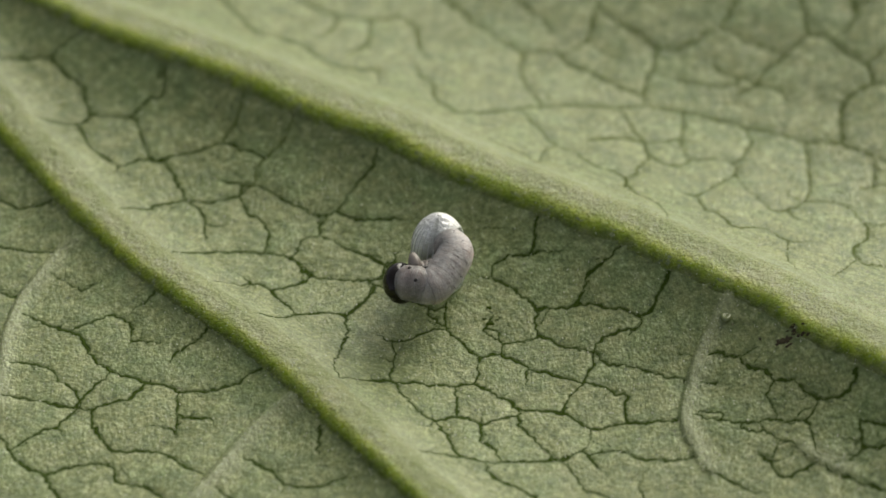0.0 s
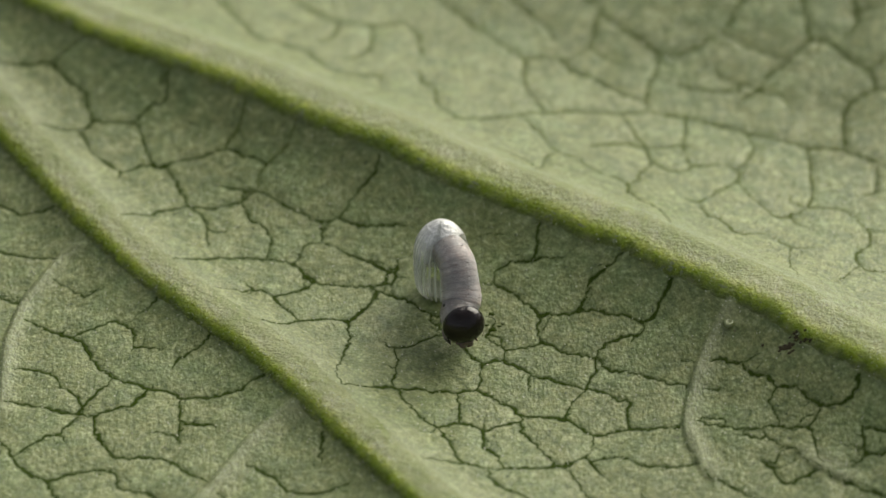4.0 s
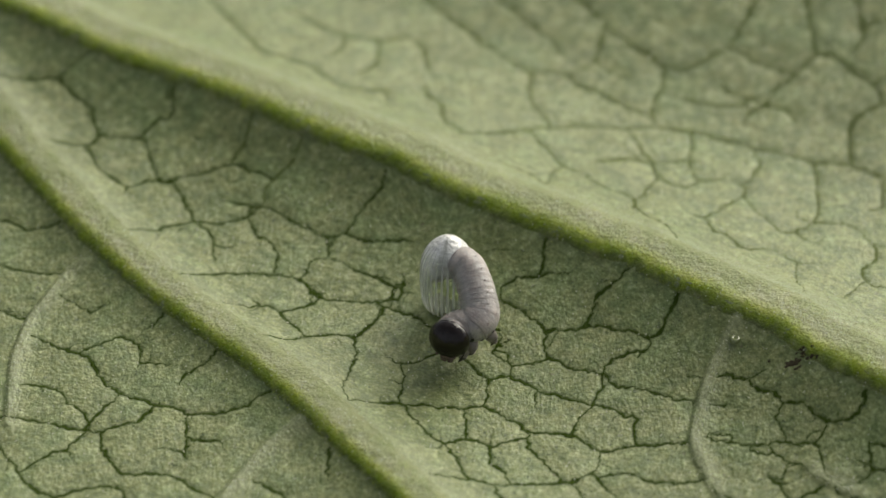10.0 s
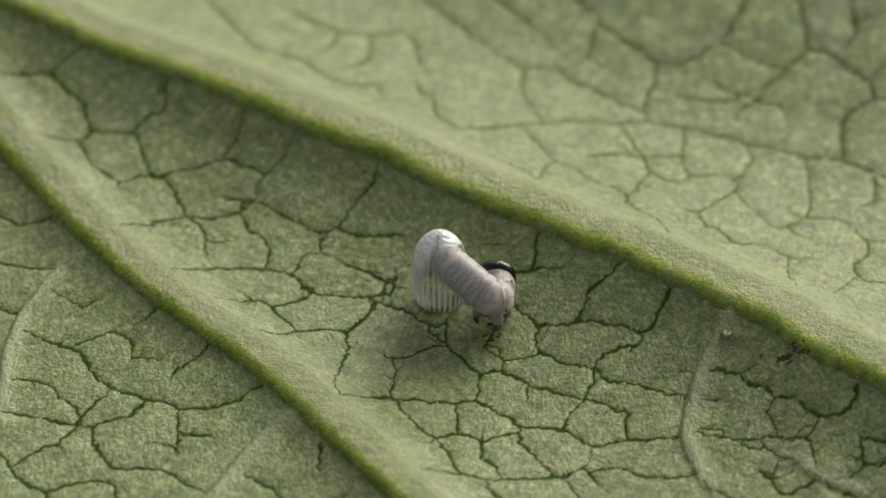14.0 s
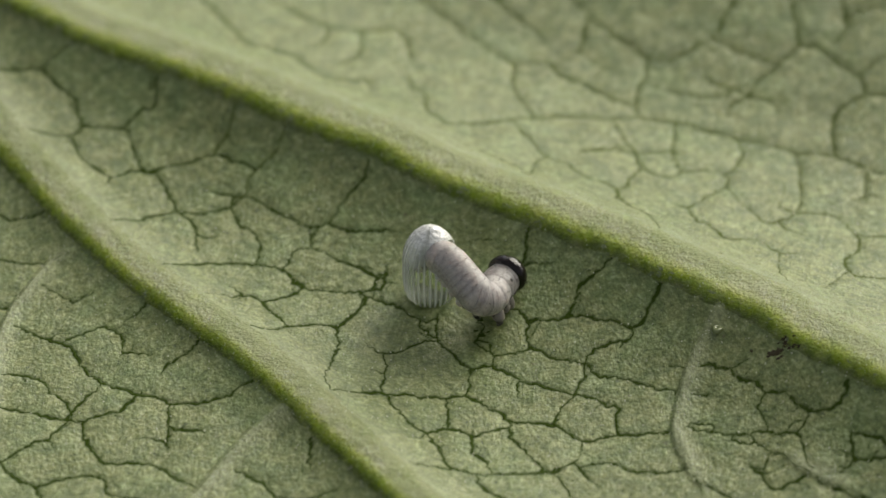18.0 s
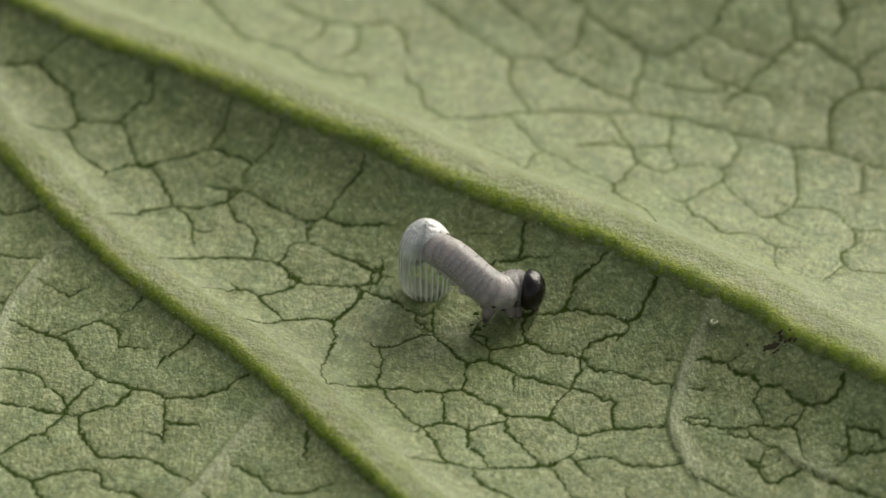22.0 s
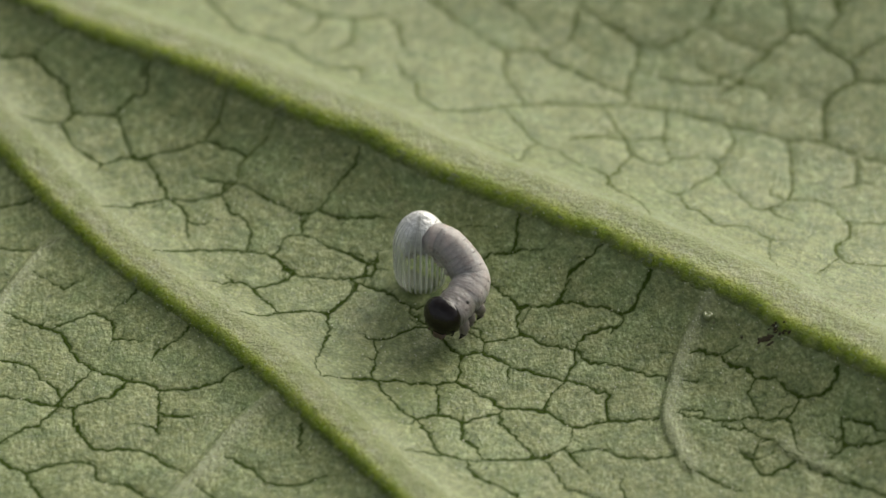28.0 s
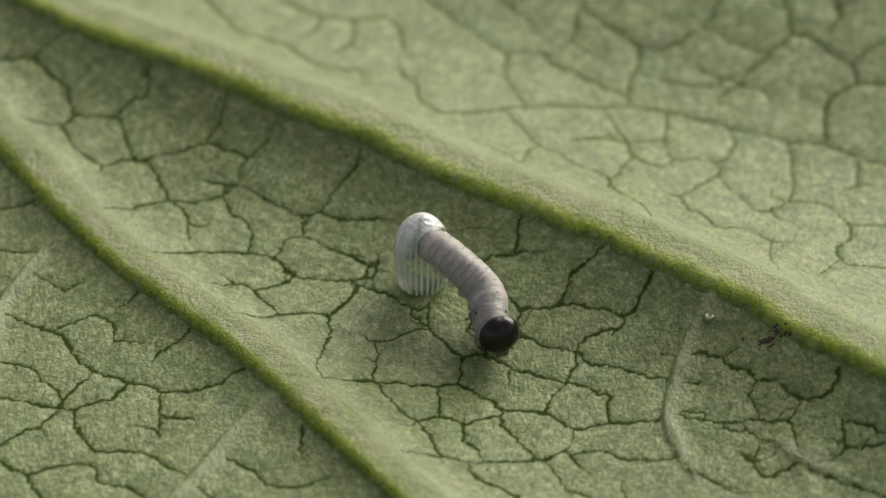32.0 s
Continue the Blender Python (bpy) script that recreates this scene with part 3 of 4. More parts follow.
vein(0.027, -4.30, -4.28, -4.06, -4.30, -3.85, -4.40, -3.72, -4.65)
vein(0.021, -5.66, 2.24, -5.76, 2.01, -5.90, 1.75)
vein(0.021, -2.13, 0.39, -2.42, 0.32, -2.57, -0.09)
pale_vein(0.032, 4.27, 4.37, 4.27, 3.86, 4.23, 3.40)
pale_vein(0.036, 2.70, 6.41, 2.93, 6.13, 3.34, 5.86)
pale_vein(0.036, 7.41, 6.76, 7.74, 6.87, 8.22, 6.88)
pale_vein(0.026, 6.71, 4.93, 6.88, 4.73)
pale_vein(0.028, 2.41, 2.92, 2.76, 3.27, 3.27, 3.47)
pale_vein(0.032, 5.42, 3.88, 5.47, 3.39)
pale_vein(0.032, 3.86, 6.19, 3.56, 6.60)
vein(0.021, -4.06, -5.62, -3.83, -5.79)
vein(0.027, -6.15, -3.99, -6.02, -3.82, -5.53, -3.11)
vein(0.021, -6.59, -0.08, -6.40, 0.07)
vein(0.021, 4.20, -3.14, 4.48, -3.08)
vein(0.024, -1.48, -0.08, -1.26, -0.19, -1.08, -0.33, -1.00, -0.42)
vein(0.022, -1.00, -0.42, -1.01, -0.65, -1.22, -0.79)
vein(0.022, -1.00, -0.42, -0.82, -0.31, -0.78, -0.19, -0.54, -0.14)
vein(0.021, -0.82, -0.32, -0.87, -0.45, -0.80, -0.58, -0.52, -0.61)
vein(0.027, -1.25, -0.83, -1.07, -0.95, -0.83, -1.05, -0.59, -1.18, -0.38, -1.40, -0.16, -1.52, 0.01, -1.49)
vein(0.025, -1.29, -1.21, -1.24, -1.06, -1.20, -0.86)
vein(0.021, -0.26, -1.67, -0.16, -1.78, -0.01, -1.94)

X0, X1, Y0, Y1, CELL = -9.8, 9.8, -8.2, 11.0, 0.034
GX, GY = np.arange(X0, X1, CELL), np.arange(Y0, Y1, CELL)
NX, NY = len(GX), len(GY)
PX, PY = np.meshgrid(GX, GY)


def near(line, reach):
    """Distance from each blade point to a line, its side (left positive) and its place along it; far points keep the reach."""
    dist, side, along = np.full(PX.shape, reach), np.zeros(PX.shape), np.zeros(PX.shape)
    for count, (a, b) in enumerate(zip(line[:-1], line[1:])):
        i0, i1 = np.searchsorted(GX, (min(a[0], b[0]) - reach, max(a[0], b[0]) + reach))
        j0, j1 = np.searchsorted(GY, (min(a[1], b[1]) - reach, max(a[1], b[1]) + reach))
        if i0 >= i1 or j0 >= j1:
            continue
        w = (slice(j0, j1), slice(i0, i1))
        x, y, d = PX[w] - a[0], PY[w] - a[1], b - a
        t = np.clip((x * d[0] + y * d[1]) / (d @ d), 0, 1)
        r = np.hypot(x - t * d[0], y - t * d[1])
        closer = r < dist[w]
        dist[w] = np.where(closer, r, dist[w])
        side[w] = np.where(closer, np.sign(d[0] * y - d[1] * x), side[w])
        along[w] = np.where(closer, count + t, along[w])
    return dist, side, along


def crest(d, s, which):
    """The blade hangs between its two thick veins: its rise towards each of them."""
    d = np.sqrt(np.clip(d - (0.31, 0.21)[which], 0, None) ** 2 + 0.0225) - 0.15
    if which == 0:
        far = np.clip(d - 3.6, 0, None) ** 2
        return np.where(s < 0, 0.75 * np.exp(-d / 1.0) + 0.5 * np.exp(-d / 4.0), 1.25 - 1.3 * (1 - np.exp(-d / 2.4)) + 0.065 * far / (1 + far / 40))
    return np.where(s < 0, 0.23 * np.exp(-d / 0.4) + 0.28 * np.exp(-d / 12.0), 0.51 * np.exp(-d / 1.15))


def ends_free(line):
    """Whether each end of a vein stops short in the blade instead of joining another vein."""
    free = []
    for q in (line[0], line[-1]):
        others = [np.min(np.hypot(*(other - q).T)) for _, other, _ in VEINS if other is not line]
        ribs = [np.min(np.hypot(*(other - q).T)) - half for half, _, other, _ in RIBS]
        free.append(min(others) > 0.16 and min(ribs) > 0.3)
    return free


def join_ends():
    """Run the ends of veins that stop just short of another vein, or of a raised one, on to meet it."""
    for n, (half, line, dark) in enumerate(VEINS):
        for first in (True, False):
            q = line[0] if first else line[-1]
            ahead = q - (line[3] if first else line[-4])
            best, goal = 0.27, None
            for other in [v[1] for k, v in enumerate(VEINS) if k != n] + [r[2] for r in RIBS]:
                d = np.hypot(*(other - q).T)
                k = int(np.argmin(d))
                if d[k] < best and (other[k] - q) @ ahead > -0.3 * d[k] * np.hypot(*ahead):
                    best, goal = d[k], other[k]
            if goal is None or best < 0.03:
                continue
            steps = max(2, int(best / 0.035))
            more = [q + (goal - q) * (j / steps) + 0.02 * np.array(noise.noise_vector(Vector((q[0] * 5 + j * 0.4, q[1] * 5, 2.0)))[:2]) * math.sin(math.pi * j / steps) for j in range(1, steps + 1)]
            line = np.vstack([np.array(more)[::-1], line]) if first else np.vstack([line, np.array(more)])
        VEINS[n] = (half, line, dark)


STRENGTH = {}


def strength(line):
    """How full a vein runs along its line: uneven, and dying away where it ends freely."""
    if id(line) not in STRENGTH:
        n = len(line)
        run = np.array([0.9 + 0.45 * noise.noise(Vector((q[0] * 2.3, q[1] * 2.3, 3.0))) + 0.45 * noise.noise(Vector((q[0] * 9.0, q[1] * 9.0, 7.0))) for q in line])
        free = ends_free(line)
        far = np.arange(n) * 0.035
        if free[0]:
            run *= np.clip(far / 0.4 + 0.1, 0, 1)
        if free[1]:
            run *= np.clip((far[-1] - far) / 0.4 + 0.1, 0, 1)
        STRENGTH[id(line)] = np.clip(run, 0.03, 1.25)
    return STRENGTH[id(line)]


TWIGS = []


def grow_twigs():
    """Short, faint veinlets that leave the drawn veins and end freely in the blade."""
    rnd = random.Random(11)
    for half, line, dark in VEINS:
        for _ in range(int(len(line) * 0.035 / 0.55 + rnd.random())):
            i = rnd.randrange(1, len(line) - 1)
            t = line[i + 1] - line[i - 1]
            a = math.atan2(t[1], t[0]) + rnd.choice((-1, 1)) * rnd.uniform(0.8, 1.9)
            q, way = line[i].copy(), [line[i].copy()]
            for _ in range(int(rnd.uniform(5, 15))):
                a += rnd.gauss(0, 0.32)
                q = q + 0.035 * np.array((math.cos(a), math.sin(a)))
                way.append(q)
            TWIGS.append((rnd.uniform(0.010, 0.017), np.array(way), dark * rnd.uniform(0.35, 0.9)))


def lumps(x, y, size, seed):
    """Smooth random swells between -1 and 1, of about that size in millimetres."""
    grid = np.random.RandomState(seed).uniform(-1, 1, (64, 64))
    u, v = x / size + 1000, y / size + 1000
    i, j = np.floor(u).astype(int), np.floor(v).astype(int)
    a, b = u - i, v - j
    a, b = a * a * (3 - 2 * a), b * b * (3 - 2 * b)
    i, j, i1, j1 = i % 64, j % 64, (i + 1) % 64, (j + 1) % 64
    return (grid[i, j] * (1 - a) + grid[i1, j] * a) * (1 - b) + (grid[i, j1] * (1 - a) + grid[i1, j1] * a) * b


def rib_profile(sd, half, high):
    """Height across a raised vein: steep on one flank, running out softly on the other."""
    up, down = np.clip(sd, 0, None) / (2.4 * half), np.clip(-sd, 0, None) / (1.0 * half)
    return high * np.exp(-1.3 * up ** 2) * np.exp(-1.3 * down ** 5)


def build_blade():
    swell = -0.4840 + 0.010 * np.sin(PX * 3.3 + PY * 1.7) * np.cos(PY * 2.9 - PX)
    for which in (0, 1):
        swell = swell + crest(*near(RIBS[which][3], 40.0)[:2], which)
    sunk, stain = np.zeros(PX.shape), np.zeros(PX.shape)
    for half, line, dark in VEINS + TWIGS:
        d, _, at = near(line, 0.6)
        full = np.interp(at, np.arange(len(line)), strength(line))
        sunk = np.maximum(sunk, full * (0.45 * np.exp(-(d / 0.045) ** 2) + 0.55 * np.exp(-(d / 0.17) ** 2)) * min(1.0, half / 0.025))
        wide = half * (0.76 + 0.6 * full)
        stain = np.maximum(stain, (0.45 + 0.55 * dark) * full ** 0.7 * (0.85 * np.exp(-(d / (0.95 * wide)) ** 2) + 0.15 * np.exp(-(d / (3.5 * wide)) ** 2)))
    z = swell - 0.024 * sunk + 0.006 * lumps(PX, PY, 0.28, 6) + 0.004 * lumps(PX, PY, 0.12, 7)
    keep = np.zeros(PX.shape)
    raised = np.zeros(PX.shape)
    for half, high, line, _ in RIBS:
        d, s, _ = near(line, 3.2 * half)
        uneven = 0.07 * lumps(PX, PY, 0.7, 3) + 0.04 * lumps(PX, PY, 0.25, 4)
        h = rib_profile(d * s, half * (1 + uneven), high * (1 + 0.5 * uneven))
        h = np.where(d < 3.2 * half, h, 0)
        raised = np.maximum(raised, h)
        keep = np.maximum(keep, np.clip(h / high, 0, 1) * (1.0 if high > 0.12 else 0.7))
    z = z + raised
    stain = stain * (1 - 0.85 * np.clip(keep * 1.4, 0, 1))
    return z, stain, keep * 0.8


join_ends()
grow_twigs()
BZ, STAIN, KEEP = build_blade()


def blade_at(x, y):
    i = int(np.clip((x - X0) / CELL, 0, NX - 2))
    j = int(np.clip((y - Y0) / CELL, 0, NY - 2))
    a, b = np.clip((x - GX[i]) / CELL, 0, 1), np.clip((y - GY[j]) / CELL, 0, 1)
    return (BZ[j, i] * (1 - a) + BZ[j, i + 1] * a) * (1 - b) + (BZ[j + 1, i] * (1 - a) + BZ[j + 1, i + 1] * a) * b


def leaf_blade():
    verts = np.stack([PX.ravel(), PY.ravel(), BZ.ravel()], axis=1).tolist()
    idx = np.arange(NX * NY).reshape(NY, NX)
    faces = np.stack([idx[:-1, :-1], idx[:-1, 1:], idx[1:, 1:], idx[1:, :-1]], axis=-1).reshape(-1, 4).tolist()
    stain, keep = STAIN.ravel().tolist(), KEEP.ravel().tolist()
    # the rest of the blade, out to the leaf's margin
    edge = list(idx[0, :-1:4]) + list(idx[:-1:4, -1]) + list(idx[-1, ::-1][:-1:4]) + list(idx[::-1, 0][:-1:4])
    ring = [int(k) for k in edge]
    steps = 10
    for s in range(1, steps + 2):
        nxt = []
        for k in edge:
            x, y, z = verts[int(k)]
            a = math.atan2(y - 0.6, x)
            r = 30.0 / math.sqrt((math.cos(a - 2.7)) ** 2 + (math.sin(a - 2.7) * 1.55) ** 2) * (1 + 0.015 * math.sin(23 * a))
            f = min(1.0, s / steps) ** 1.4
            low = 0.3 if s > steps else 0.0
            nxt.append(len(verts))
            verts.append([x + (r * math.cos(a) - x) * f, y + (0.6 + r * math.sin(a) - y) * f, z * (1 - f) - low])
            stain.append(0.0)
            keep.append(0.0)
        n = len(ring)
        faces += [[ring[i], nxt[i], nxt[(i + 1) % n], ring[(i + 1) % n]] for i in range(n)]
        ring = nxt
    mid = len(verts)
    verts.append([0, 0, -1.4])
    stain.append(0.0)
    keep.append(0.0)
    faces += [[ring[i], mid, ring[(i + 1) % len(ring)]] for i in range(len(ring))]
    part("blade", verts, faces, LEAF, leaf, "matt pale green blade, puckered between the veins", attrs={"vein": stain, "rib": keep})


def raised_vein(half, high, line, _):
    """A raised vein as a strip that lies over the blade's swelling, tucked in at both rims."""
    verts, faces, side = [], [], []
    across = np.linspace(-0.98, 1.0, 17)
    t = np.gradient(line, axis=0)
    t /= np.linalg.norm(t, axis=1)[:, None]
    for i, q in enumerate(line):
        fade = min(1.0, i / 6, (len(line) - 1 - i) / 6) if high < 0.12 else 1.0
        for u in across:
            wob = 1 + 0.06 * noise.noise(Vector((q[0] * 1.7, q[1] * 1.7, 4.0))) + 0.07 * noise.noise(Vector((q[0] * 6.5, q[1] * 6.5, 9.0)))
            sd = u * half * wob * (1.2 if u < 0 else 1.5) * max(fade, 0.15)
            x, y = q[0] - t[i, 1] * sd, q[1] + t[i, 0] * sd
            bumpy = 0.012 * noise.noise(Vector((x * 6, y * 6, 1.0)))
            verts.append((x, y, blade_at(x, y) + (0.012 + bumpy) * (1 - u ** 2) * fade - 0.001))
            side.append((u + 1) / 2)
    n = len(across)
    for i in range(len(line) - 1):
        for j in range(n - 1):
            a = i * n + j
            faces.append((a, a + n, a + n + 1, a + 1))
    name = "raised_vein" if high > 0.12 else "minor_vein"
    if high > 0.12:
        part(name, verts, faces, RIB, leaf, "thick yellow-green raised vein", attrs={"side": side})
    else:
        part(name, verts, faces, LEAF, leaf, "low pale raised vein", attrs={"rib": [0.8 * math.sin(math.pi * s) for s in side], "vein": [0.0] * len(side)})


def fine_vein(half, line, dark):
    """A dark vein: a flattened cord in its furrow, thinner at both ends."""
    verts, faces = [], []
    t = np.gradient(line, axis=0)
    t /= np.linalg.norm(t, axis=1)[:, None] + 1e-9
    n, last, full = 6, len(line) - 1, strength(line)
    for i, q in enumerate(line):
        w = half * 0.5 * full[i] * max(0.15, 1 + 0.5 * noise.noise(Vector((q[0] * 7, q[1] * 7, 8.0))) + 0.9 * noise.noise(Vector((q[0] * 17, q[1] * 17, 2.0))))
        z = blade_at(q[0], q[1])
        for k in range(n):
            a = 2 * math.pi * k / n
            verts.append((q[0] - t[i, 1] * w * math.cos(a), q[1] + t[i, 0] * w * math.cos(a), z + 0.0015 + 0.06 * w * math.sin(a)))
    for i in range(last):
        for k in range(n):
            a, b = i * n + k, i * n + (k + 1) % n
            faces.append((a, b, b + n, a + n))
    part("vein", verts, faces, VEIN if dark > 0.7 else PALE_VEIN, leaf)


leaf_blade()
for item in RIBS:
    raised_vein(*item)
for item in VEINS:
    fine_vein(*item)

def leaf_hairs():
    """Short clear hairs, thick on the raised veins and sparse on the blade."""
    rnd = random.Random(5)
    verts, faces = [], []

    def hair(x, y, size, w=0.0065):
        z = blade_at(x, y) + 0.012
        a = rnd.uniform(0, 6.28)
        tip = (x + size * 0.8 * math.cos(a), y + size * 0.8 * math.sin(a), z + size * rnd.uniform(0.5, 1.0))
        n = len(verts)
        verts.extend([(x - w, y - w, z), (x + w, y - w, z), (x, y + w, z), tip])
        faces.extend([(n, n + 1, n + 3), (n + 1, n + 2, n + 3), (n + 2, n, n + 3)])

    for half, high, line, _ in RIBS:
        count = int(len(line) * (6.0 if high > 0.12 else 4.0))
        for _ in range(count):
            q = line[rnd.randrange(len(line))]
            hair(q[0] + rnd.gauss(0, 0.75 * half), q[1] + rnd.gauss(0, 0.75 * half), rnd.uniform(0.010, 0.028), rnd.uniform(0.005, 0.012))
    for _ in range(2400):
        hair(rnd.uniform(-8.5, 8.5), rnd.uniform(-7.0, 9.0), rnd.uniform(0.010, 0.03), rnd.uniform(0.005, 0.014))
    gx, gy = 6.89, -2.35
    for _ in range(220):
        hair(gx + rnd.gauss(0, 0.5), gy + rnd.gauss(0, 0.25), rnd.uniform(0.012, 0.035), rnd.uniform(0.006, 0.015))
    part("hair", verts, faces, HAIR, leaf, "fine clear leaf hairs", smooth=False)["kind"] = "stuff"


def vein_fringe():
    """A dense fringe of short green hairs along the steep flanks of the two thick veins."""
    rnd = random.Random(8)
    verts, faces = [], []
    for half, high, line, _ in RIBS[:2]:
        t = np.gradient(line, axis=0)
        t /= np.linalg.norm(t, axis=1)[:, None]
        for _ in range(len(line) * 16):
            i = rnd.randrange(len(line))
            sd = -half * rnd.uniform(0.35, 1.15)
            nx, ny = t[i, 1], -t[i, 0]
            x, y = line[i][0] - nx * sd + rnd.uniform(-0.06, 0.06), line[i][1] - ny * sd + rnd.uniform(-0.06, 0.06)
            z, size, w = blade_at(x, y) + 0.006, rnd.uniform(0.025, 0.065), rnd.uniform(0.004, 0.009)
            tip = (x + size * (nx * 0.7 + rnd.gauss(0, 0.35)), y + size * (ny * 0.7 + rnd.gauss(0, 0.35)), z + size * rnd.uniform(0.5, 0.9))
            n = len(verts)
            verts.extend([(x - w, y - w, z), (x + w, y - w, z), (x, y + w, z), tip])
            faces.extend([(n, n + 1, n + 3), (n + 1, n + 2, n + 3), (n + 2, n, n + 3)])
    part("fringe", verts, faces, FRINGE, leaf, "short yellow-green hairs fringing the thick veins", smooth=False)["kind"] = "stuff"


leaf_hairs()
vein_fringe()


def leaf_scar(x0, y0, size, name, label, material):
    """A scar or dark fleck, a thin crust on the blade."""
    verts, faces, n = [], [], 28
    verts.append((x0, y0, blade_at(x0, y0) + 0.012))
    for ring in (0.5, 1.0):
        for k in range(n):
            a = 2 * math.pi * k / n
            r = size * ring * (1 + 0.75 * noise.noise(Vector((math.cos(a) * 2.6, math.sin(a) * 2.6, 2.0 + x0 * 9))))
            x, y = x0 + 0.13 * r * math.cos(a), y0 + 0.085 * r * math.sin(a)
            verts.append((x, y, blade_at(x, y) + (0.012 if ring < 1 else 0.001)))
    for k in range(n):
        b = (k + 1) % n
        faces.append((0, 1 + k, 1 + b))
        faces.append((1 + k, 1 + n + k, 1 + n + b, 1 + b))
    part(name, verts, faces, material, leaf, label)


def leaf_bead(x0, y0, size):
    """A tiny clear wart with a dimple."""
    verts, faces, n = [], [], 20
    rows = ((0.10, -0.02), (0.095, 0.015), (0.08, 0.035), (0.055, 0.042), (0.035, 0.038), (0.015, 0.030), (0.001, 0.028))
    for r, h in rows:
        for k in range(n):
            a = 2 * math.pi * k / n
            q = r * (1 + 0.12 * math.sin(3 * a + 1))
            verts.append((x0 + size * q * math.cos(a), y0 + size * q * math.sin(a), blade_at(x0, y0) + size * h))
    for i in range(len(rows) - 1):
        for k in range(n):
            a, b = i * n + k, i * n + (k + 1) % n
            faces.append((a, b, b + n, a + n))
    part("wart", verts, faces, BEADS, leaf, "tiny clear dimpled wart")


leaf_scar(5.69, -3.22, 0.62, "scar", "small dry brown scar", SCAR)
fleck_rnd = random.Random(21)
for _ in range(22):
    leaf_scar(5.69 + fleck_rnd.gauss(0, 0.17), -3.22 + fleck_rnd.gauss(0, 0.08), fleck_rnd.uniform(0.12, 0.36), "fleck", "dry brown fleck", SCAR)
# a small ring-shaped blemish with a clear bead beside it
for x, y, size in ((0.78, -1.58, 0.42), (0.70, -1.82, 0.30), (0.80, -1.93, 0.55), (0.91, -1.87, 0.26)):
    leaf_scar(x, y, size, "fleck", "dark green fleck", VEIN)
leaf_bead(0.97, -1.81, 0.38)
leaf_bead(4.73, -2.52, 1.0)

# ---- the egg ----
EGG = Vector((-0.07, -0.93, 0.0))
HOLE_TURN, HOLE_HIGH = radians(-32), 1.05


def egg_profile(h):
    return float(np.interp(h, (0, 0.05, 0.12, 0.3, 0.6, 0.85, 1.0, 1.12, 1.24, 1.34, 1.41, 1.45, 1.46),
                           (0.345, 0.39, 0.42, 0.445, 0.46, 0.455, 0.435, 0.395, 0.325, 0.235, 0.145, 0.06, 0.0)))


def in_hole(a, h):
    turn = (a - HOLE_TURN + math.pi) % (2 * math.pi) - math.pi
    ragged = 1 + 0.10 * noise.noise(Vector((math.cos(a) * 5, math.sin(a) * 5, h * 6)))
    return (turn * 0.40 / 0.34) ** 2 + ((h - HOLE_HIGH) / (0.20 if h > HOLE_HIGH else 0.25)) ** 2 < ragged


def egg_rib(a, egg):
    """One raised rib of the shell, broken off where it meets the hole."""
    verts, faces, row, bare = [], [], None, []
    front = float(np.clip(0.1 + 1.1 * math.cos(a + radians(40)), 0, 1))
    for i in range(49):
        h = 0.02 + 1.32 * i / 48
        if in_hole(a, h):
            row = None
            continue
        thin = min(1.0, (1.40 - h) / 0.5)
        r = egg_profile(h) + 0.002
        w, high = 0.019 * thin / r, r * (1 + 0.035 * thin)
        beads = 1 + 0.006 * math.cos(h * 2 * math.pi / 0.055)
        n = len(verts)
        for b, q in ((a - w, r - 0.004), (a - 0.4 * w, high * beads), (a + 0.4 * w, high * beads), (a + w, r - 0.004)):
            verts.append((q * math.cos(b), q * math.sin(b), h - 0.01))
            bare.append(0.3 + 0.6 * front * float(np.clip((1.15 - h) / 0.4, 0, 1)))
        if row is not None:
            faces += [(row + k, row + k + 1, n + k + 1, n + k) for k in range(3)]
        row = n
    part("rib", verts, faces, RIBS_WHITE, egg, attrs={"bare": bare})


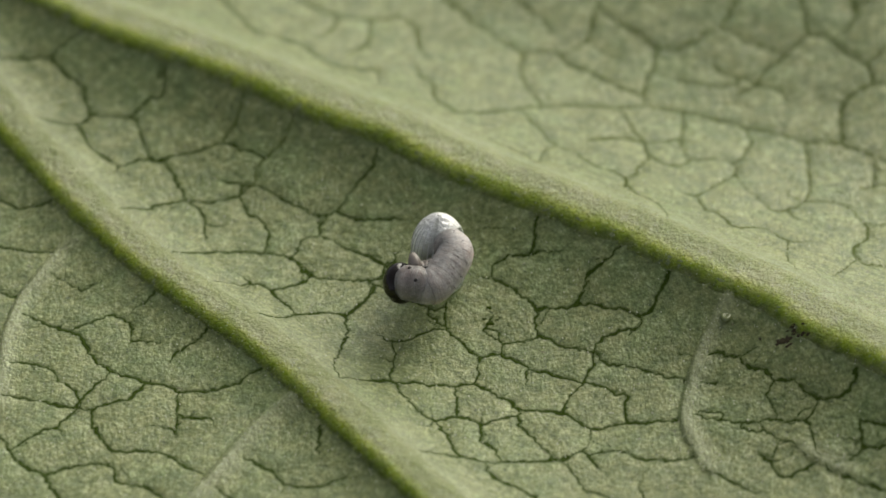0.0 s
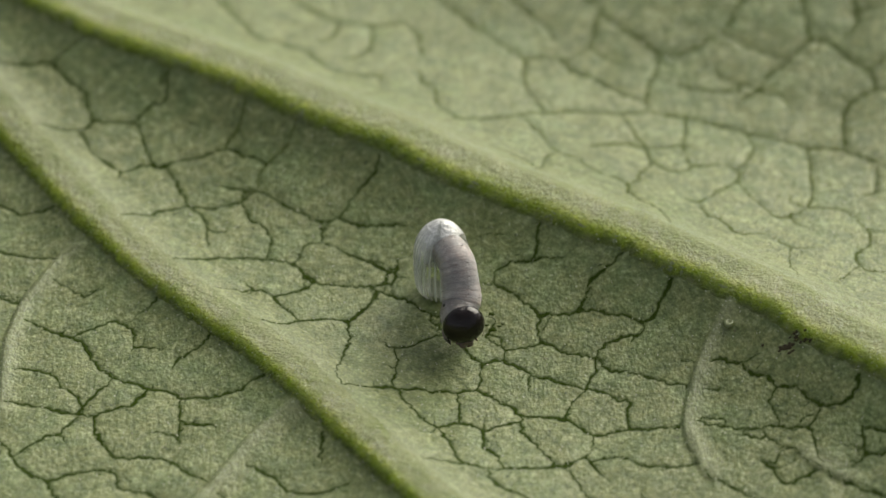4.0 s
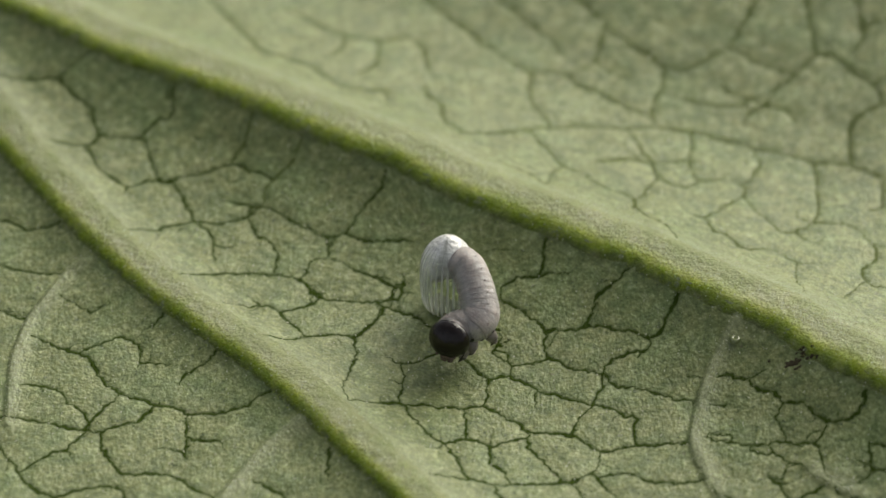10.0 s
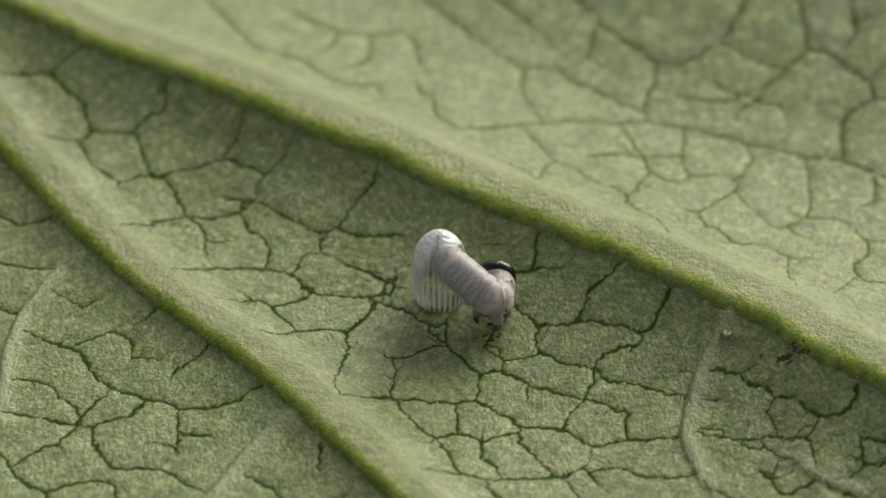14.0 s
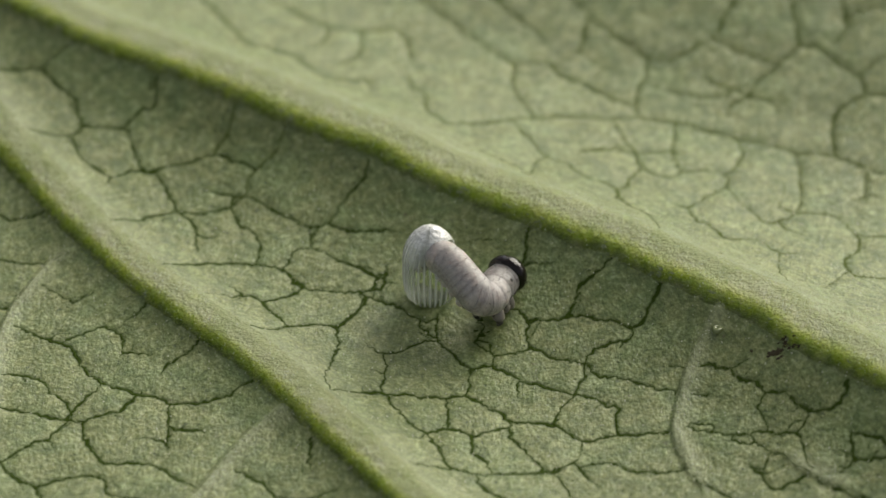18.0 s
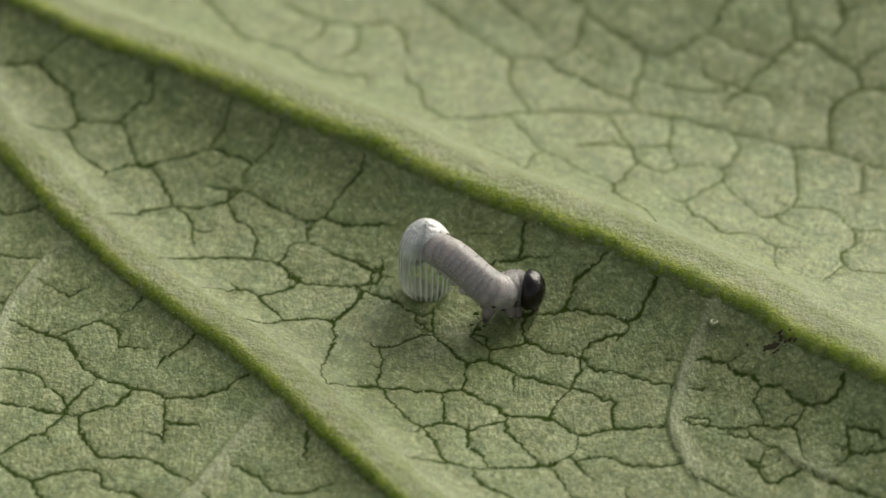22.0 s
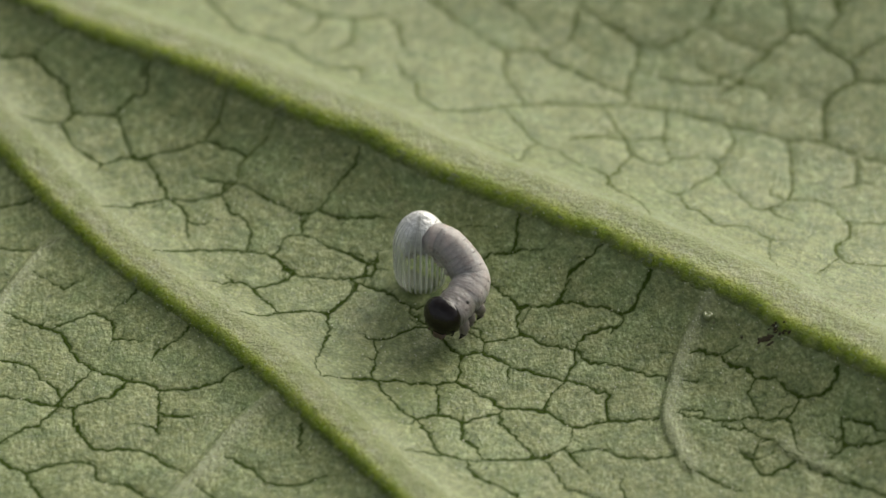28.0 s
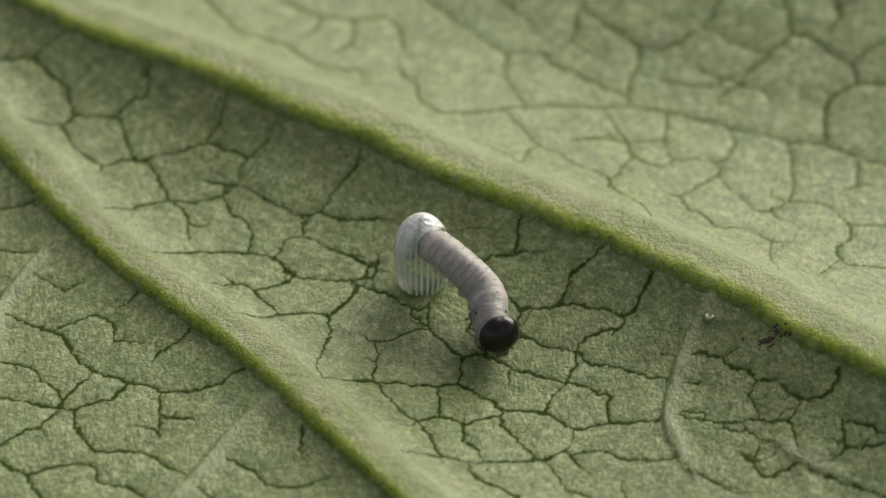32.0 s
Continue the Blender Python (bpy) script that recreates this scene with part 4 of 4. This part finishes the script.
def egg_shell():
    egg = tagged(new("egg"), "translucent white ribbed insect egg, hatched and open on one side", "egg")
    egg.location = EGG * MM
    ribs, per, rows = 28, 8, 58
    n = ribs * per
    verts, faces, rib_w, cap_w = [], [], [], []
    hs = [1.46 * (1 - (1 - i / rows) ** 1.35) for i in range(rows + 1)]
    for h in hs:
        r0 = egg_profile(h) + 0.0005
        fade = min(1, (1.46 - h) / 0.3)
        for k in range(n):
            a = 2 * math.pi * k / n
            ridge = (0.5 + 0.5 * math.cos(2 * math.pi * (k % per) / per)) ** 3
            cross = 0.5 + 0.5 * math.cos(h * 2 * math.pi / 0.055)
            r = r0 * (1 + 0.006 * ridge * fade + 0.006 * cross * fade)
            verts.append((r * math.cos(a), r * math.sin(a), h - 0.01))
            rib_w.append(ridge * 0.9 + 0.1 * cross)
            clear = max(float(np.clip(0.45 + 0.9 * math.cos(a + radians(46)), 0, 1)), float(np.clip(0.3 + 1.1 * math.cos(a - radians(80)), 0, 1))) * float(np.clip((0.98 - h) / 0.3, 0, 1))
            frost = max(-0.06, 0.31 + 0.30 * float(np.clip((h - 0.45) / 0.6, 0, 1)) - 0.7 * clear + 0.24 * float(np.clip(math.cos(a - radians(200)), 0, 1)))
            turn = (a + radians(104) + math.pi) % (2 * math.pi) - math.pi
            frost -= 0.42 * math.exp(-(turn / 0.45) ** 2) * float(np.clip((h - 0.55) / 0.2, 0, 1))
            cap_w.append(max(-0.06, frost) + 0.4 * float(np.clip((h - 1.12) / 0.18, 0, 1)) * (0.8 + 0.4 * noise.noise(Vector((math.cos(a) * 3, math.sin(a) * 3, h * 7)))))
    for i in range(rows):
        for k in range(n):
            a = 2 * math.pi * (k + 0.5) / n
            h = (hs[i] + hs[i + 1]) / 2
            if in_hole(a, h):
                continue
            b, c = i * n + k, i * n + (k + 1) % n
            faces.append((b, c, c + n, b + n))
    shell = part("shell", verts, faces, SHELL, egg, attrs={"rib": rib_w, "cap": cap_w})
    grow = shell.modifiers.new("thickness", "SOLIDIFY")
    grow.thickness = 0.008 * MM
    # an added dark disc stands in for the shade inside the egg
    disc, fan = [(0.0, 0.0, 0.03)], []
    for ring, h in ((0.12, 0.032), (0.24, 0.036), (0.305, 0.042)):
        disc += [(ring * math.cos(2 * math.pi * k / 36), ring * math.sin(2 * math.pi * k / 36), h + 0.008 * noise.noise(Vector((k * 0.7, ring * 20, 1.0)))) for k in range(36)]
    for k in range(36):
        fan.append((0, 1 + k, 1 + (k + 1) % 36))
        fan += [(1 + 36 * j + k, 37 + 36 * j + k, 37 + 36 * j + (k + 1) % 36, 1 + 36 * j + (k + 1) % 36) for j in (0, 1)]
    part("base", disc, fan, EGG_SHADE, egg, "dark disc standing in for the shade on the egg's floor")
    for k in range(ribs):
        egg_rib(2 * math.pi * k / ribs, egg)
    return egg


egg_shell()

# ---- the young caterpillar: head and body rings, each a rigid piece ----
larva = tagged(new("caterpillar"), "newly hatched grey caterpillar with a glossy black head", "caterpillar")
larva.location = EGG * MM
RINGS = 24
RING_HALF = 0.16
UNEVEN = [random.Random(40 + i).uniform(-1, 1) for i in range(RINGS)]


def ring_radius(i):
    """Ring 0 is next to the head, the last one is the tail inside the egg."""
    return float(np.interp(i, (0, 1, 2, 3, 5, 9, 16, 21, 23), (0.305, 0.315, 0.315, 0.295, 0.335, 0.32, 0.305, 0.25, 0.17)))


def lathe(profile, sides, squash=1.0):
    """A ring turned about the x axis from pairs of place and radius."""
    verts, faces = [], []
    for x, r in profile:
        for k in range(sides):
            a = 2 * math.pi * k / sides
            verts.append((x, r * math.cos(a), r * squash * math.sin(a)))
    for i in range(len(profile) - 1):
        for k in range(sides):
            a, b = i * sides + k, i * sides + (k + 1) % sides
            faces.append((a, b, b + sides, a + sides))
    faces.append(tuple(range(sides))[::-1])
    faces.append(tuple(range(len(verts) - sides, len(verts))))
    return verts, faces


def cone_between(points, radii, sides=7):
    """A jointed, tapering limb along the points."""
    verts, faces = [], []
    for i, p in enumerate(points):
        d = Vector(points[min(i + 1, len(points) - 1)]) - Vector(points[max(i - 1, 0)])
        q = d.to_track_quat("Z", "Y")
        for k in range(sides):
            a = 2 * math.pi * k / sides
            verts.append(Vector(p) + q @ Vector((math.cos(a), math.sin(a), 0)) * radii[i])
    for i in range(len(points) - 1):
        for k in range(sides):
            a, b = i * sides + k, i * sides + (k + 1) % sides
            faces.append((a, b, b + sides, a + sides))
    faces.append(tuple(range(sides))[::-1])
    faces.append(tuple(range(len(verts) - sides, len(verts))))
    return verts, faces


def body_ring(i):
    r, prof = ring_radius(i) * (1 + 0.004 * UNEVEN[i]), []
    for j in range(21):
        x = (-1 + j / 10) * RING_HALF
        fall = 1.8 * x * x / (1 + 5 * abs(x)) if i > 2 else 0.7 * x * x
        prof.append((x, r - fall))
    if i == RINGS - 1:
        prof = [(-0.24, 0.02), (-0.22, r * 0.4), (-0.18, r * 0.65)] + prof[1:]
    verts, faces = lathe(prof, 28, 0.96)
    verts = [(x, y * (1 + 0.03 * noise.noise(Vector((x * 9, y * 9 + i, z * 9)))), z * (1 + 0.03 * noise.noise(Vector((x * 9 + 5, y * 9 + i, z * 9))))) for x, y, z in verts]
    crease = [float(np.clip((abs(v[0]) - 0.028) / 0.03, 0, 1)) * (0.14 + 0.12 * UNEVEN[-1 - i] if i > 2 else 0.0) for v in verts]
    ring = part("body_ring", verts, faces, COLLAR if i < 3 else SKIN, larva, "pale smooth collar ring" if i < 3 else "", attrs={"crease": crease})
    if i in (1, 3, 5):
        for s in (-1, 1):
            fwd = (0.05, 0.02, -0.02)[i // 2]
            pts = [(0, s * r * 0.42, -r * 0.66), (0.01, s * r * 0.56, -r * 0.96), (0.02 + fwd * 0.4, s * r * 0.66, -r * 1.16), (0.035 + fwd * 0.7, s * r * 0.66, -r * 1.34), (0.045 + fwd, s * r * 0.60, -r * 1.50)]
            part("leg", *cone_between(pts, (0.115, 0.112, 0.094, 0.066, 0.036), 10), LEG, ring, "short pale jointed leg")
            part("claw", *cone_between([pts[-2], pts[-1], (0.075 + fwd, s * r * 0.54, -r * 1.62), (0.11 + fwd, s * r * 0.50, -r * 1.66)], (0.068, 0.040, 0.022, 0.005)), DARK, ring, "dark hooked claw")
            part("spot", *dome((0.0, s * r * 0.965, -r * 0.30), (0, s, -0.3), 0.055 if i == 3 else 0.036), DARK, ring, "small black spot")
    if i in (2, 4, 6, 8):
        for s in (-1, 1):
            part("spot", *dome((0.0, s * r * 0.76, -r * 0.655), (0, s, -0.9), 0.05 if i == 4 else 0.034), DARK, ring, "small black spot")
    if i == 2:
        for s in (-1, 1):
            part("spot", *dome((0.02, s * r * 0.80, r * 0.60), (0, s, 0.75), 0.034), DARK, ring, "small black spot")
    if i in (9, 11, 13, 15):
        for s in (-1, 1):
            pts = [(0, s * r * 0.4, -r * 0.7), (0, s * r * 0.46, -r * 0.98), (0, s * r * 0.49, -r * 1.08), (0, s * r * 0.50, -r * 1.14), (0, s * r * 0.50, -r * 1.15)]
            part("proleg", *cone_between(pts, (0.10, 0.085, 0.065, 0.03, 0.004), 10), SKIN, ring)
    if i < 20 and i % 2:
        for a in (25, 70, 110, 155, -12, 192):
            d = Vector((0.12, math.cos(radians(a)), math.sin(radians(a)))).normalized()
            p = d * r * 0.97
            part("bristle", *cone_between([p, p + d * 0.04, p + d * 0.075 + Vector((0.012, 0, 0))], (0.004, 0.003, 0.001), 5), BRISTLE, ring)
    return ring


def dome(at, way, r):
    """A low button that sits on a surface."""
    q = Vector(way).to_track_quat("Z", "Y")
    verts, faces, n = [], [], 10
    for j in range(4):
        e = j / 3 * math.pi / 2
        for k in range(n):
            a = 2 * math.pi * k / n
            verts.append(Vector(at) + q @ Vector((math.cos(a) * r * math.cos(e), math.sin(a) * r * math.cos(e), 0.35 * r * math.sin(e))))
    for j in range(3):
        for k in range(n):
            a, b = j * n + k, j * n + (k + 1) % n
            faces.append((a, b, b + n, a + n))
    return verts, faces


def head_capsule():
    """Two rounded lobes that meet in a groove over the brow; x is forward, z up."""
    verts, faces, rows, n = [], [], 22, 36
    for j in range(rows + 1):
        e = math.pi * j / rows
        for k in range(n):
            a = 2 * math.pi * k / n
            d = Vector((math.cos(e), math.sin(e) * math.cos(a), math.sin(e) * math.sin(a)))
            x, y, z = d.x * (0.275 if d.x > 0 else 0.18), d.y * 0.362, d.z * 0.352
            groove = math.exp(-(y / 0.035) ** 2) * max(0.0, d.z * 0.95 - 0.12)
            x -= 0.02 * groove
            z -= 0.022 * groove
            if z < -0.2:
                y *= 1 + 0.9 * (z + 0.2)
            verts.append((x, y, z))
    for j in range(rows):
        for k in range(n):
            a, b = j * n + k, j * n + (k + 1) % n
            faces.append((a, a + n, b + n, b))
    head = part("head", verts, faces, HEAD, larva, "glossy black head capsule")
    part("labrum", *dome((0.165, 0.0, -0.285), (0.75, 0, -0.6), 0.095), MOUTH, head, "reddish brown upper lip")
    for s in (-1, 1):
        part("mandible", *cone_between([(0.11, s * 0.08, -0.28), (0.14, s * 0.06, -0.345), (0.145, s * 0.015, -0.375)], (0.06, 0.05, 0.018), 9), MOUTH, head, "brown jaw")
        part("antenna", *cone_between([(0.14, s * 0.16, -0.22), (0.18, s * 0.17, -0.24), (0.195, s * 0.172, -0.25)], (0.022, 0.016, 0.007), 8), MOUTH, head, "short pale feeler")
        for k in range(4):
            a = radians(-60 + 32 * k)
            p = (0.13 - 0.015 * k, s * (0.27 + 0.035 * math.cos(a)), -0.16 + 0.06 * math.sin(a))
            part("eyelet", *dome(p, (0.6, s * 0.8, -0.1), 0.022), HEAD, head, "tiny black eye")
    return head


# ---- how the caterpillar moves: its head, its facing and two points of its back, time by time ----
POSES = []


def pose_at(t, head, facing, pitch, back, chest):
    POSES.append((t, Vector(head), facing, pitch, Vector(back), Vector(chest)))


def body_poses(t, head, facing, pitch, back, chest):
    """Poses of the head and of every ring, in the caterpillar's space."""
    a, p = radians(facing), radians(pitch)
    way = Vector((math.cos(a) * math.cos(p), math.sin(a) * math.cos(p), math.sin(p)))
    neck = head - way * 0.13
    line = [EGG + Vector((-0.17, 0.08, 0.62)), EGG + Vector((-0.13, 0.03, 0.88)), EGG + Vector((0.04, -0.11, 0.99)), back, chest, neck - way * 0.14, neck]
    line = smooth_line([tuple(q) for q in line], 0.02)[::-1]
    twist = float(np.interp(t, (0, 1.5, 2.5, 3.3), (-112, -112, -50, 0)))

    def stand(at, ahead, part_of_body):
        up = Vector((0, 0, 1)) + Vector((-0.7, 0.7, 0)) * max(0.0, ahead.z) * 2
        up = (up - ahead * up.dot(ahead)).normalized()
        lean = Matrix.Rotation(radians(twist * max(0.0, 1 - part_of_body * 1.2)), 3, ahead)
        up = lean @ up
        turn = Matrix((ahead, up.cross(ahead), up)).transposed().to_4x4()
        return Matrix.Translation((at - EGG) * MM) @ turn

    made = [stand(head, way, 0.0)]
    for i in range(RINGS):
        s = (i + 0.35 + 0.10 * UNEVEN[i]) / (RINGS - 0.1) * (len(line) - 1)
        k = min(int(s), len(line) - 2)
        at = Vector(line[k] + (line[k + 1] - line[k]) * (s - k))
        lo, hi = max(0, k - 3), min(len(line) - 1, k + 4)
        ahead = Vector(line[lo] - line[hi]).normalized()
        made.append(stand(at, ahead, i / RINGS))
    return made


def motions():
    pose_at(0, (-0.70, -1.85, 0.72), 147, -23, (0.21, -1.43, 1.02), (-0.15, -1.98, 0.80))
    pose_at(0.5, (-0.69, -1.75, 0.72), 147, -23, (0.22, -1.38, 1.02), (-0.15, -1.93, 0.80))
    pose_at(1, (-0.72, -1.93, 0.70), 149, -23, (0.20, -1.44, 1.02), (-0.14, -2.00, 0.78))
    pose_at(1.5, (-0.74, -1.90, 0.67), 157, -18, (0.21, -1.47, 1.02), (-0.13, -2.01, 0.76))
    pose_at(2, (-0.73, -2.02, 0.62), 172, -9, (0.21, -1.43, 1.02), (-0.09, -2.12, 0.72))
    pose_at(2.5, (-0.65, -2.19, 0.55), -145, 2, (0.19, -1.42, 1.02), (0.04, -2.04, 0.67))
    pose_at(3, (-0.32, -2.32, 0.50), -110, 2, (0.21, -1.44, 1.02), (0.20, -1.78, 0.64))
    pose_at(3.5, (0.04, -2.52, 0.50), -90, 2, (0.20, -1.50, 1.02), (0.23, -1.92, 0.64))
    pose_at(4.5, (0.50, -2.44, 0.48), -58, 2, (0.18, -1.48, 1.02), (0.29, -1.92, 0.64))
    pose_at(5.5, (0.82, -2.30, 0.48), -22, 4, (0.14, -1.42, 1.02), (0.33, -1.88, 0.64))
    pose_at(6, (0.90, -2.17, 0.48), -15, 7, (0.14, -1.40, 1.02), (0.43, -2.05, 0.64))
    pose_at(6.5, (1.01, -1.85, 0.50), -12, -2, (0.13, -1.44, 1.02), (0.51, -2.04, 0.64))
    pose_at(7, (1.13, -1.69, 0.55), -18, 3, (0.12, -1.45, 1.02), (0.60, -2.04, 0.67))
    pose_at(7.5, (1.24, -1.86, 0.50), -18, -4, (0.19, -1.52, 1.02), (0.63, -2.13, 0.64))
    pose_at(8, (1.21, -2.31, 0.45), -40, 2, (0.19, -1.49, 1.02), (0.69, -2.07, 0.64))
    pose_at(8.5, (1.12, -2.57, 0.42), -60, -3, (0.18, -1.47, 1.02), (0.69, -2.10, 0.64))
    pose_at(9, (0.80, -2.73, 0.42), -80, -3, (0.20, -1.49, 1.02), (0.65, -2.08, 0.64))
    pose_at(9.5, (0.39, -2.66, 0.45), -95, 0, (0.31, -1.34, 1.02), (0.58, -2.05, 0.64))
    pose_at(10, (-0.04, -2.49, 0.52), -115, 2, (0.28, -1.27, 1.02), (0.47, -2.04, 0.65))
    pose_at(10.5, (-0.32, -2.61, 0.50), -120, 2, (0.24, -1.30, 1.02), (0.32, -2.05, 0.64))
    pose_at(11, (-0.24, -2.65, 0.48), -115, 0, (0.24, -1.32, 1.02), (0.31, -2.07, 0.64))
    pose_at(11.5, (0.10, -2.76, 0.44), -95, -3, (0.20, -1.42, 1.02), (0.34, -2.01, 0.64))
    pose_at(12, (0.55, -2.71, 0.44), -75, -3, (0.18, -1.43, 1.02), (0.44, -2.02, 0.64))
    pose_at(12.5, (0.84, -2.52, 0.44), -45, 2, (0.21, -1.45, 1.02), (0.58, -2.08, 0.64))
    pose_at(13, (1.07, -2.12, 0.48), -22, 7, (0.21, -1.43, 1.02), (0.71, -2.06, 0.64))
    pose_at(13.5, (1.06, -1.65, 0.52), 35, -2, (0.18, -1.36, 1.02), (0.70, -1.89, 0.65))
    pose_at(14, (0.87, -1.11, 0.60), 95, 3, (0.23, -1.43, 1.02), (0.79, -1.76, 0.71))
    pose_at(14.5, (0.93, -1.28, 0.58), 70, 3, (0.24, -1.43, 1.02), (0.75, -1.67, 0.69))
    pose_at(15.5, (1.21, -1.57, 0.53), 20, -2, (0.27, -1.43, 1.02), (0.82, -1.81, 0.66))
    pose_at(16.5, (1.39, -1.94, 0.48), -20, 7, (0.31, -1.43, 1.02), (0.88, -1.97, 0.64))
    pose_at(17, (1.53, -1.64, 0.52), -10, -2, (0.28, -1.35, 1.02), (0.83, -1.89, 0.65))
    pose_at(17.5, (1.41, -1.29, 0.55), 30, 3, (0.29, -1.36, 1.02), (0.80, -1.86, 0.67))
    pose_at(18, (1.23, -1.11, 0.58), 60, 3, (0.28, -1.40, 1.02), (0.80, -1.88, 0.69))
    pose_at(18.5, (1.47, -1.22, 0.58), 20, 3, (0.29, -1.35, 1.02), (0.87, -1.86, 0.69))
    pose_at(19, (1.59, -1.52, 0.55), -15, 3, (0.33, -1.42, 1.02), (0.87, -1.83, 0.67))
    pose_at(19.5, (1.53, -1.71, 0.50), -15, -2, (0.34, -1.36, 1.02), (1.00, -1.73, 0.64))
    pose_at(20, (1.47, -1.87, 0.48), -25, 7, (0.36, -1.37, 1.02), (1.02, -1.84, 0.64))
    pose_at(20.5, (1.48, -1.84, 0.48), -25, 7, (0.38, -1.37, 1.02), (1.02, -1.79, 0.64))
    pose_at(21, (1.53, -1.91, 0.46), -35, 4, (0.37, -1.34, 1.02), (1.04, -1.76, 0.64))
    pose_at(21.5, (1.62, -1.86, 0.46), -30, 4, (0.37, -1.37, 1.02), (1.04, -1.74, 0.64))
    pose_at(22, (1.67, -1.60, 0.50), -10, -2, (0.39, -1.40, 1.02), (1.04, -1.78, 0.64))
    pose_at(22.5, (1.55, -1.35, 0.55), 25, 3, (0.39, -1.35, 1.02), (1.02, -1.83, 0.67))
    pose_at(23, (1.79, -1.48, 0.52), -16, 0, (0.34, -1.38, 1.02), (0.97, -1.86, 0.65))
    pose_at(23.5, (1.51, -2.06, 0.48), -35, 7, (0.36, -1.38, 1.02), (1.13, -1.78, 0.64))
    pose_at(24, (1.20, -2.36, 0.50), -90, 2, (0.43, -1.43, 1.02), (1.16, -1.71, 0.64))
    pose_at(24.5, (1.24, -2.47, 0.46), -75, 0, (0.45, -1.39, 1.02), (1.16, -1.82, 0.64))
    pose_at(25, (1.65, -2.22, 0.46), -40, 4, (0.41, -1.39, 1.02), (1.13, -1.93, 0.64))
    pose_at(25.5, (1.74, -2.08, 0.46), -30, 7, (0.41, -1.39, 1.02), (1.15, -1.92, 0.64))
    pose_at(26.5, (1.11, -2.44, 0.48), -85, 2, (0.40, -1.29, 1.02), (1.06, -1.77, 0.64))
    pose_at(27.5, (0.31, -2.41, 0.55), -125, 2, (0.39, -1.17, 1.02), (0.86, -1.71, 0.67))
    pose_at(28, (0.31, -2.52, 0.52), -130, 2, (0.39, -1.26, 1.02), (0.78, -1.74, 0.65))
    pose_at(28.5, (0.58, -2.69, 0.46), -90, -3, (0.35, -1.38, 1.02), (0.74, -1.65, 0.64))
    pose_at(29, (0.98, -2.65, 0.44), -70, -3, (0.36, -1.42, 1.02), (0.86, -1.81, 0.64))
    pose_at(29.5, (1.29, -2.61, 0.44), -50, 0, (0.35, -1.46, 1.02), (0.93, -1.96, 0.64))
    pose_at(30, (1.11, -2.82, 0.42), -75, -3, (0.32, -1.47, 1.02), (0.96, -1.87, 0.64))
    pose_at(30.5, (0.88, -2.66, 0.44), -90, -3, (0.33, -1.47, 1.02), (0.95, -1.80, 0.64))
    pose_at(31, (0.90, -2.71, 0.43), -90, -3, (0.41, -1.48, 1.02), (1.00, -1.83, 0.64))
    pose_at(31.5, (1.10, -2.84, 0.42), -80, -3, (0.35, -1.45, 1.02), (0.93, -1.80, 0.64))
    pose_at(32, (1.22, -2.83, 0.42), -65, 0, (0.38, -1.50, 1.02), (0.97, -1.95, 0.64))
    pieces = [head_capsule()] + [body_ring(i) for i in range(RINGS)]
    rows = [(item[0], body_poses(*item)) for item in POSES]
    for k, piece in enumerate(pieces):
        walk(piece, [(t, m[k]) for t, m in rows])


motions()
